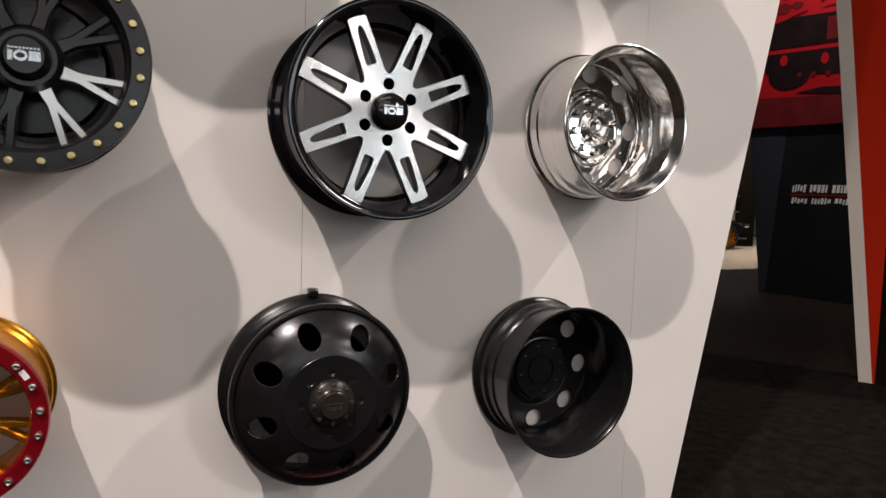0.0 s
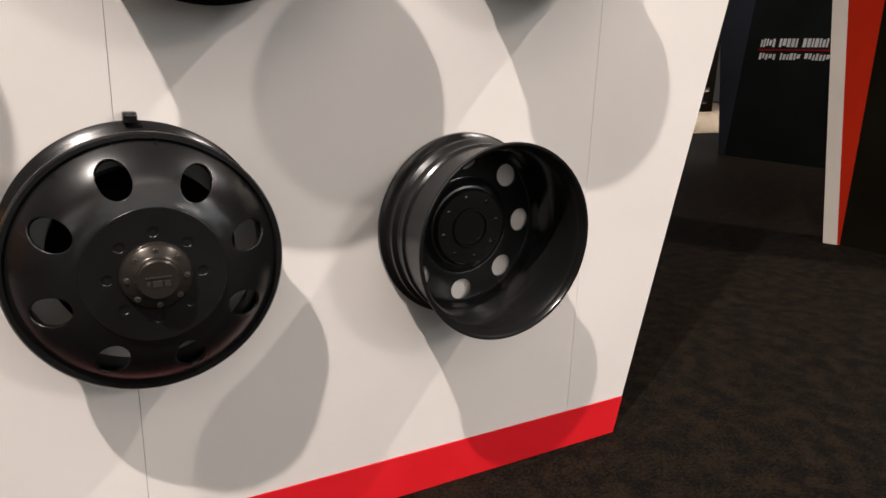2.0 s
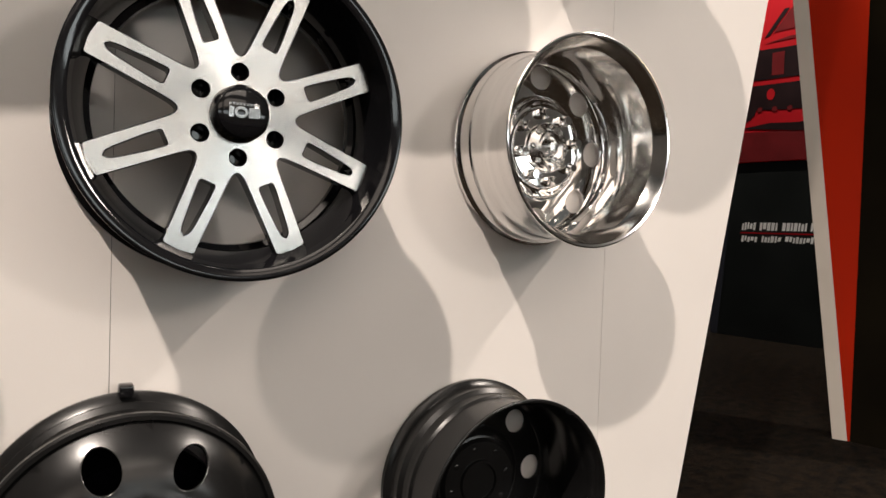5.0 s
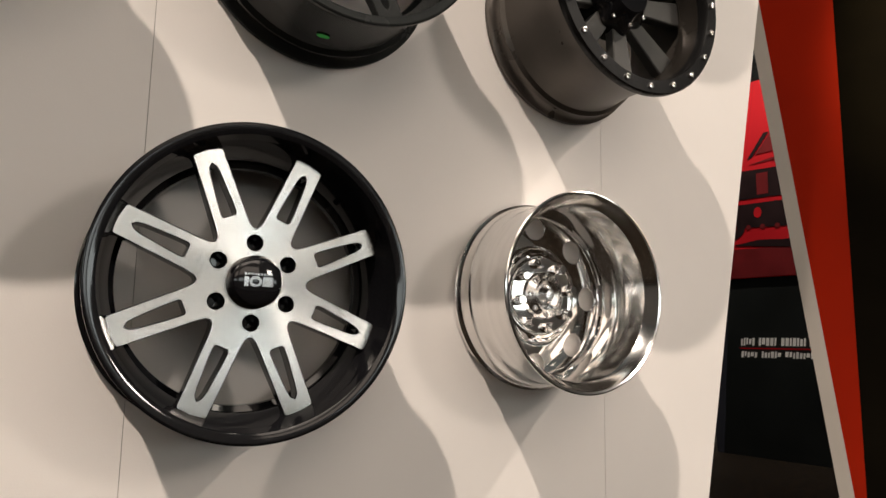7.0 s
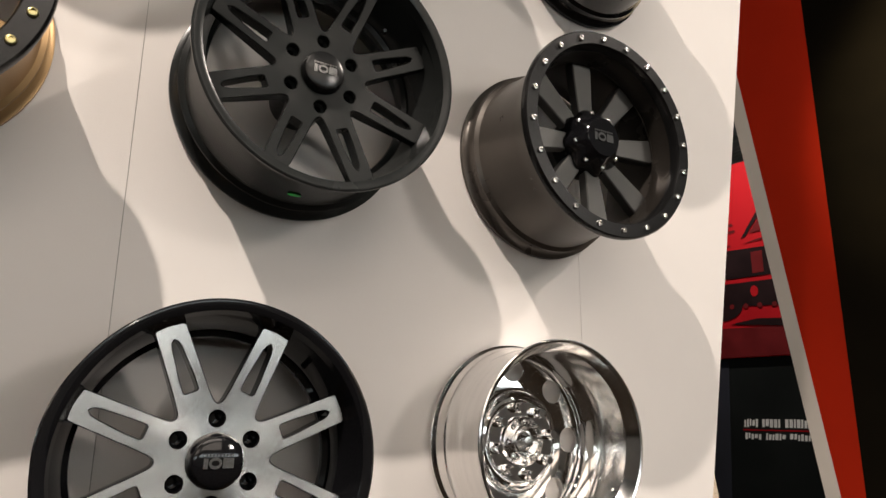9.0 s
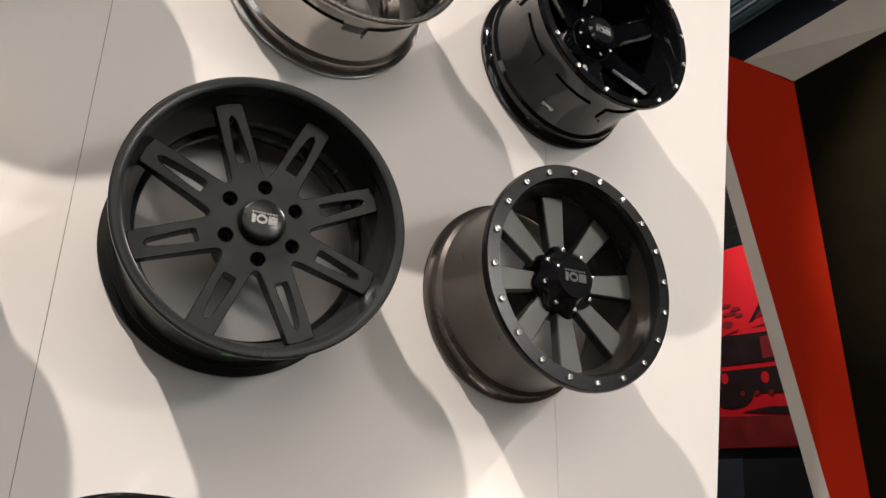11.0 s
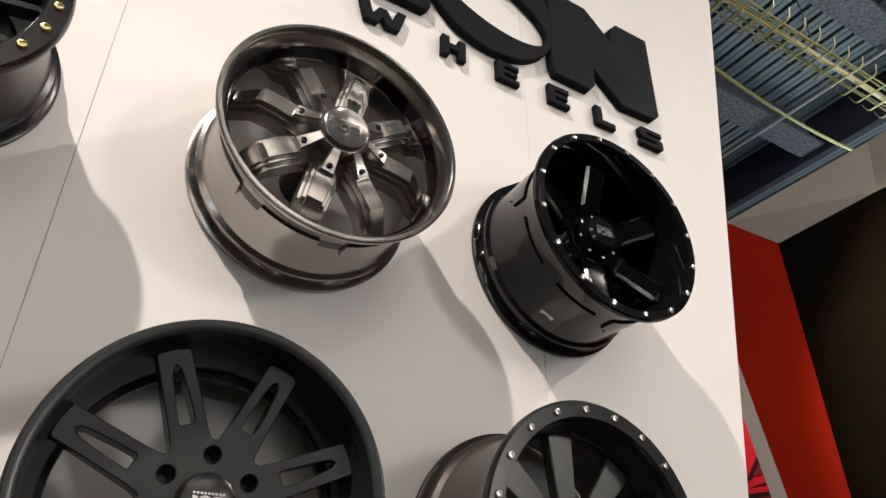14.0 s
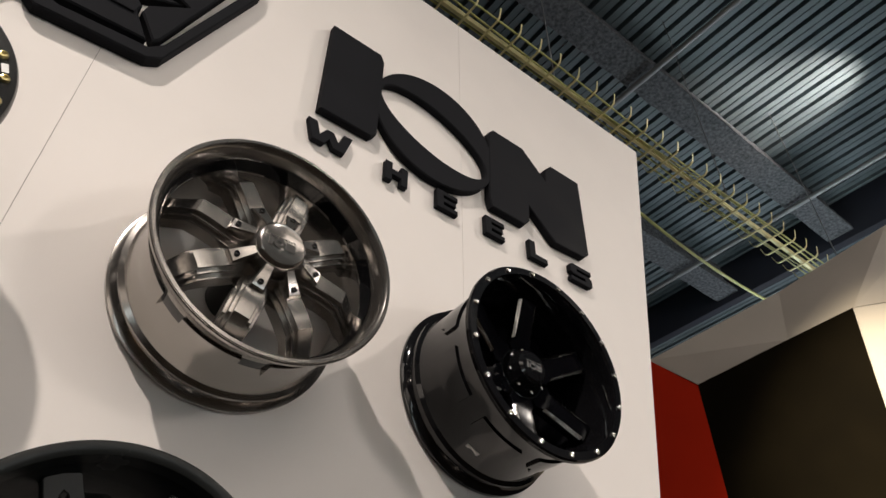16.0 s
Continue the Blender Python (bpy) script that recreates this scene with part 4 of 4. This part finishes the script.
facet(tower, "header_facet", [T, K0, K1], [p + NX * -0.25 for p in (T, K0, K1)], M_WHITE, "white upper header facet")
E0, E1 = on_tower(-1.205, 5.068, 0.395), on_tower(-1.62, 5.64, 0.50)
F0, F1 = on_tower(-2.3, 5.068, 0.32), on_tower(-2.3, 5.90, 0.60)
facet(tower, "header_facet", [K0, E0, E1, K1], [p + NX * -0.25 for p in (K0, E0, E1, K1)], M_WHITE, "white middle header facet")
facet(tower, "header_facet", [E0, F0, F1, E1], [p + NX * -0.25 for p in (E0, F0, F1, E1)], M_WHITE, "white end header facet")

# ---------------------------------------------------------------- graphic panel beyond the tower
P0, PD = Vector((9.85, 5.16, 0)), Vector((0.20, -1.31, 0)).normalized()
PN = Vector((-1.31, -0.20, 0)).normalized()


def on_panel(s, z, d=0.0):
    return P0 + PD * s + PN * d + Vector((0, 0, z))


panel = tagged(new("graphic_panel"), "tall black graphic panel with red vehicle print and white marks", "display panel")


def sheet(name, pts, material, d0, depth, label="", owner=None):
    return facet(owner or panel, name, [on_panel(s, z, d0) for s, z in pts], [on_panel(s, z, d0 - depth) for s, z in pts], material, label)


M_PANEL = surface("black_panel_print", (0.008, 0.010, 0.010), 0.38, vary=0.2, scale=1.5)
sheet("board", [(-0.04, 0), (-0.35, 2.40), (-0.35, 5.22), (3.6, 5.22), (3.6, 0)], M_PANEL, 0.0, 0.25)
sheet("side_facet", [(-0.04, 0.002), (-0.34, 2.38), (0.21, 2.38), (0.05, 0.002)], M_VOID, 0.004, 0.003, "navy-black folded side facet")
sheet("red_print", [(-0.36, 2.41), (-0.36, 5.20), (3.4, 5.20), (3.4, 2.41)], M_BANNER, 0.05, 0.045, "red vehicle print")
sheet("print_ground", [(-0.35, 2.42), (-0.35, 2.85), (1.05, 2.80), (3.39, 2.76), (3.39, 2.42)], M_BANNERM, 0.054, 0.003)
# the printed vehicle: flat dark and red shapes on the print
PRINT = (
    ("print_bumper", [(-0.25, 3.34), (-0.17, 3.46), (1.60, 3.43), (1.60, 3.05), (0.46, 3.12), (-0.10, 3.16)], M_BANNERD),
    ("print_grille", [(-0.16, 3.53), (-0.12, 3.88), (0.18, 3.94), (0.93, 3.91), (1.60, 3.92), (1.60, 3.50)], M_BANNERD),
    ("print_hood_line", [(0.18, 3.955), (0.41, 4.01), (0.41, 3.99), (0.24, 3.95)], M_BANNERM),
    ("print_hood_crease", [(0.60, 4.00), (0.92, 4.05), (1.60, 4.06), (1.60, 4.02), (0.92, 4.01)], M_BANNERM),
    ("print_windscreen", [(0.70, 4.13), (0.93, 4.42), (1.60, 4.46), (1.60, 4.17)], M_BANNERM),
    ("print_pillar", [(0.58, 4.08), (0.65, 4.10), (0.90, 4.42), (0.83, 4.42)], M_BANNERD),
    ("print_shadow", [(0.32, 2.88), (0.60, 2.85), (1.05, 2.80), (1.60, 2.78), (1.60, 2.94), (1.05, 2.905), (0.70, 2.93)], M_BANNERD),
    ("print_grille_bar", [(0.70, 3.56), (0.70, 3.86), (0.86, 3.86), (0.86, 3.56)], M_BANNERM),
)
for n, (name, pts, mat) in enumerate(PRINT):
    sheet(name, pts, mat, 0.0572 + 0.0004 * n, 0.003, owner=panel)
PLANE = Matrix((PD, Vector((0, 0, 1)), PN)).transposed().to_4x4()
for s, z in ((0.12, 3.35), (0.70, 3.31)):
    lamp = part("print_lamp", plate(ellipse(0, 0, 0.055, 0.075, n=20), [], 0, 0.002), M_BANNER, panel, smooth=0)
    lamp.matrix_world = Matrix.Translation(on_panel(s, z, 0.0602)) @ PLANE
for k in range(6):
    dot = part("print_hole", plate(ellipse(0, 0, 0.035, n=12), [], 0, 0.001), M_BANNERM, panel, smooth=0)
    dot.matrix_world = Matrix.Translation(on_panel(0.36 + 0.20 * k, 3.125 - 0.008 * k, 0.0603)) @ PLANE
tyre = part("print_tyre", plate(ellipse(0, 0, 0.30, 0.21, n=32), [], 0, 0.002), M_BANNERD, panel, smooth=0)
tyre.matrix_world = Matrix.Translation(on_panel(0.21, 3.14, 0.0555)) @ PLANE
random.seed(11)
for s, z, a, b in ((0.26, 4.36, 0.09, 0.035), (0.40, 4.30, 0.08, 0.03), (0.30, 4.24, 0.13, 0.03), (0.44, 4.20, 0.07, 0.025), (0.26, 4.10, 0.09, 0.05), (0.08, 4.28, 0.12, 0.06), (0.06, 4.08, 0.12, 0.07)):
    blob = [(p * random.uniform(0.7, 1.15), q * random.uniform(0.7, 1.2)) for p, q in ellipse(0, 0, a, b, 14)]
    bush = part("print_bush", plate(blob, [], 0, 0.002), M_BANNERM, panel, smooth=0)
    bush.matrix_world = Matrix.Translation(on_panel(s, z, 0.0552)) @ PLANE
for z0, z1, words in ((1.485, 1.592, ((0.35, 0.56), (0.60, 0.87), (0.905, 1.23), (1.27, 1.55), (1.60, 1.90))), (1.325, 1.410, ((0.35, 0.60), (0.635, 0.92), (0.95, 1.30), (1.34, 1.62), (1.66, 1.95)))):
    for u0, u1 in words:
        bm = bmesh.new()
        u = u0
        while u < u1 - 0.02:
            step = random.choice((0.034, 0.042, 0.052))
            lo, hi = z0 + random.choice((0, 0, 0.018)), z1 - random.choice((0, 0, 0.014))
            pts = [(u, lo), (u + 0.010, hi), (u + step, hi), (u + step - 0.010, lo)]
            a = [bm.verts.new(on_panel(p, q, 0.004)) for p, q in pts]
            b = [bm.verts.new(on_panel(p, q, 0.001)) for p, q in pts]
            bm.faces.new(a)
            for i in range(4):
                bm.faces.new((a[i], b[i], b[(i + 1) % 4], a[(i + 1) % 4]))
            u += step + 0.004
        part("print_mark", bm, M_PRINT, panel, "small white printed mark", smooth=0)
sheet("print_line", [(0.33, 1.440), (0.33, 1.456), (2.0, 1.456), (2.0, 1.440)], M_BANNER, 0.004, 0.003, "thin red printed line")

# ---------------------------------------------------------------- far display beyond the gap
M_PALE = surface("pale_partition", (0.50, 0.46, 0.40), 0.7)
tagged(mesh_object("partition", box(14.5, 14.2, 0.006, 19.5, 14.4, 4.2, bevel=0.01), M_PALE), "pale beige partition standing on the aisle carpet", "partition")
tagged(mesh_object("partition", box(17.55, 12.3, 0.006, 18.15, 12.5, 3.2, bevel=0.01), M_DARK), "dark brown partition beside the display rack", "partition")
rack = tagged(new("display_rack"), "chrome and white rack with blue header and shiny parts", "rack")
part("header", box(15.9, 12.55, 2.15, 17.5, 12.62, 2.42, bevel=0.01), M_BLUE, rack, "blue header board")
for x in (15.9, 17.45):
    part("post", box(x, 12.55, 0.006, x + 0.06, 12.62, 2.16, bevel=0.008), M_PRINT, rack)
part("back_board", box(15.97, 12.58, 0.3, 17.44, 12.62, 2.14), M_PALE, rack)
for z in (0.55, 1.0, 1.45, 1.9):
    part("shelf", box(15.97, 12.25, z, 17.44, 12.57, z + 0.03, bevel=0.006), M_CHROME, rack)
random.seed(9)
# Small chrome wheels standing on two of the rack's shelves.
for z in (1.03, 1.48):
    for x in (16.1, 16.45, 16.8, 17.15):
        r = random.choice((0.10, 0.13, 0.15))
        rack_wheel = part("display_wheel", revolve([(r, 0), (r, 0.12), (r * 0.8, 0.1), (r * 0.75, 0.02), (r * 0.3, 0.05), (r * 0.3, 0.02)], 24), M_CHROME, rack)
        rack_wheel.matrix_world = pose(x, 12.5, z + r, 90, 0, 0)


def show_car(x, y):
    """A dark low car, nose to the right, with gold wheels."""
    car = tagged(new("car"), "black car with gold multi-spoke wheels on beige carpet", "car")
    side = [(0, 0.28), (0.05, 0.62), (0.55, 0.80), (1.35, 0.92), (2.0, 1.32), (3.1, 1.36), (3.9, 0.98), (4.3, 0.92), (4.4, 0.5), (4.35, 0.28)]
    bm = plate([(-a, b) for a, b in side], [], 0, 1.75, bevel=0.06)
    body = part("body", bm, M_GLOSS, car, "black body")
    body.matrix_world = pose(x + 0.8, y + 1.72, 0, 90, 0, 0)
    glass = part("side_window", plate([(-1.55, 0.95), (-2.05, 1.27), (-3.0, 1.30), (-3.5, 0.98)], [], 0, 0.01), M_SATIN, car)
    glass.matrix_world = pose(x + 0.8, y - 0.035, 0, 90, 0, 0)
    for wx in (x, x - 2.65):
        for wy in (y, y + 1.55):
            w = part("wheel", revolve([(0.33, -0.10), (0.335, 0), (0.33, 0.10), (0.24, 0.11), (0.24, -0.11)], 40), M_MATTE, car, "black tyre with gold rim")
            w.matrix_world = pose(wx, wy, 0.342, 90, 0, 0)
            part("rim", revolve([(0.24, 0.10), (0.22, 0.11), (0.20, 0.03), (0.06, 0.02), (0.05, 0.06), (0, 0.06)], 40, closed=False), M_GOLD, w)
            for k in range(10):
                part("spoke", plate(turned([(0.04, -0.012), (0.22, -0.018), (0.22, 0.018), (0.04, 0.012)], k * math.pi / 5), [], 0.06, 0.10), M_GOLD, w)
    part("headlight", box(x + 0.62, y - 0.04, 0.60, x + 0.80, y + 0.25, 0.72, bevel=0.03), M_CHROME, car)
    return car


show_car(16.1, 11.45)

# ---------------------------------------------------------------- hall ceiling
bm = bmesh.new()
DECK, RIB, DEPTH = 9.40, 0.235, 0.09
x = -4.0
verts = []
while x < 22:
    for dx, dz in ((0.0, 0.0), (0.076, 0.0), (0.080, 0.010), (0.090, 0.010), (0.094, 0.0), (0.170, 0.0), (0.176, DEPTH), (0.229, DEPTH)):
        verts.append((bm.verts.new((x + dx, -8, DECK + dz)), bm.verts.new((x + dx, 16, DECK + dz))))
    x += RIB
for a, b in zip(verts, verts[1:]):
    bm.faces.new((a[0], a[1], b[1], b[0]))
ceiling = mesh_object("ceiling", bm, M_DECK, smooth=0)
thicken(ceiling, 0.01, 1.0)
tagged(ceiling, "ribbed blue-grey steel deck ceiling of the hall", "ceiling", kind="structure")
tagged(mesh_object("roof", box(HALL["x0"], HALL["y0"], 9.6, HALL["x1"], HALL["y1"], 9.75), M_DECK, smooth=0), "flat hall roof above the steel deck", "roof", kind="structure")


def steel_beam(x0, x1, y, w, top, deep):
    ob = tagged(new("roof_beam"), "steel roof beam coated with rough grey fireproofing", "beam", "roof beams", kind="structure")
    bm = bmesh.new()
    n = int((x1 - x0) / 0.12)
    ring = [(-w, 0), (-w, 0.05), (-0.03, 0.07), (-0.03, deep), (0.03, deep), (0.03, 0.07), (w, 0.05), (w, 0)]
    rows = []
    for k in range(n + 1):
        xx = x0 + (x1 - x0) * k / n
        rows.append([bm.verts.new((xx, y + a + 0.012 * noise.noise((xx * 6, a * 9, y)), top - deep + b + 0.012 * noise.noise((xx * 7, b * 8, y + 3)))) for a, b in ring])
    for r, q in zip(rows, rows[1:]):
        for i in range(len(ring)):
            bm.faces.new((r[i], q[i], q[(i + 1) % len(ring)], r[(i + 1) % len(ring)]))
    bm.faces.new(rows[0])
    bm.faces.new(rows[-1][::-1])
    part("flange_beam", bm, M_FIRE, ob, smooth=40)


for y in (-1.4, 1.0, 2.9, 5.6):
    steel_beam(-4, 10.84, y, 0.19, DECK, 0.60)
# Added dark panel standing in for unlit ceiling past the beam ends.
tagged(mesh_object("unlit_bay_panel", box(10.85, -8, 8.70, 11.0, 16, 9.39, bevel=0.01), M_VOID), "dark navy panel added for the unlit deck beyond", "girder", kind="structure")


def tube(name, points, r, material, label, category, parent=None, kind=""):
    cu = bpy.data.curves.new(name, "CURVE")
    cu.dimensions, cu.bevel_depth, cu.bevel_resolution = "3D", r, 2
    sp = cu.splines.new("POLY")
    sp.points.add(len(points) - 1)
    for p, q in zip(sp.points, points):
        p.co = (*q, 1)
    cu.materials.append(material)
    ob = new(name, cu)
    if parent is not None:
        ob.parent = parent
    return tagged(ob, label, category, kind=kind)


for k, x in enumerate((6.38, 9.66)):
    tube("ceiling_pipe", [(x, -6, 8.72), (x, 15, 8.72)], 0.035, M_PIPE, "thin grey pipe under the roof beams", "pipe")
tray = tagged(new("cable_tray"), "yellowish centre-spine cable tray carrying cables", "cable tray")
TZ, TY = 6.30, 0.55
part("spine", box(0.0, TY - 0.012, TZ + 0.02, 10.5, TY + 0.012, TZ + 0.075), M_TRAY, tray, smooth=0)
shared = None
x = 0.1
while x < 10.4:
    pts = [(-0.175, 0.095), (-0.155, 0.02), (-0.13, 0.0), (0.13, 0.0), (0.155, 0.02), (0.175, 0.095)]
    if shared is None:
        bm = bmesh.new()
        rows = [[bm.verts.new((dx, a, b + dz)) for dx, dz in ((-0.006, 0), (0.006, 0), (0.006, 0.013), (-0.006, 0.013))] for a, b in pts]
        for r, q in zip(rows, rows[1:]):
            for i in range(4):
                bm.faces.new((r[i], q[i], q[(i + 1) % 4], r[(i + 1) % 4]))
        bm.faces.new(rows[0])
        bm.faces.new(rows[-1][::-1])
        shared = part("rung", bm, M_TRAY, tray, smooth=0)
        ob = shared
    else:
        ob = new("rung", shared.data)
        ob.parent = tray
    ob.matrix_basis = pose(x, TY, TZ)
    x += 0.19
for k in range(5):
    y0 = TY - 0.10 + 0.05 * k
    tube("tray_cable", [(0.1 * i, y0 + 0.02 * math.sin(i * 0.13 + k * 2), TZ + 0.04 + 0.008 * math.sin(i * 0.21 + k)) for i in range(104)], 0.008, M_CABLE, "", "", tray)
for x in (2.0, 4.2, 6.4, 8.6):
    tube("tray_rod", [(x, TY, TZ + 0.08), (x, TY, DECK)], 0.006, M_PIPE, "", "", tray)
tube("hanging_cable", [(3.5 + 0.2 * i, 1.0 + 0.012 * i, 6.9 - 0.9 * math.sin(math.pi * i / 30) * 0.5) for i in range(31)], 0.016, M_CABLE, "loose yellow-green cable sagging under the roof", "cable")
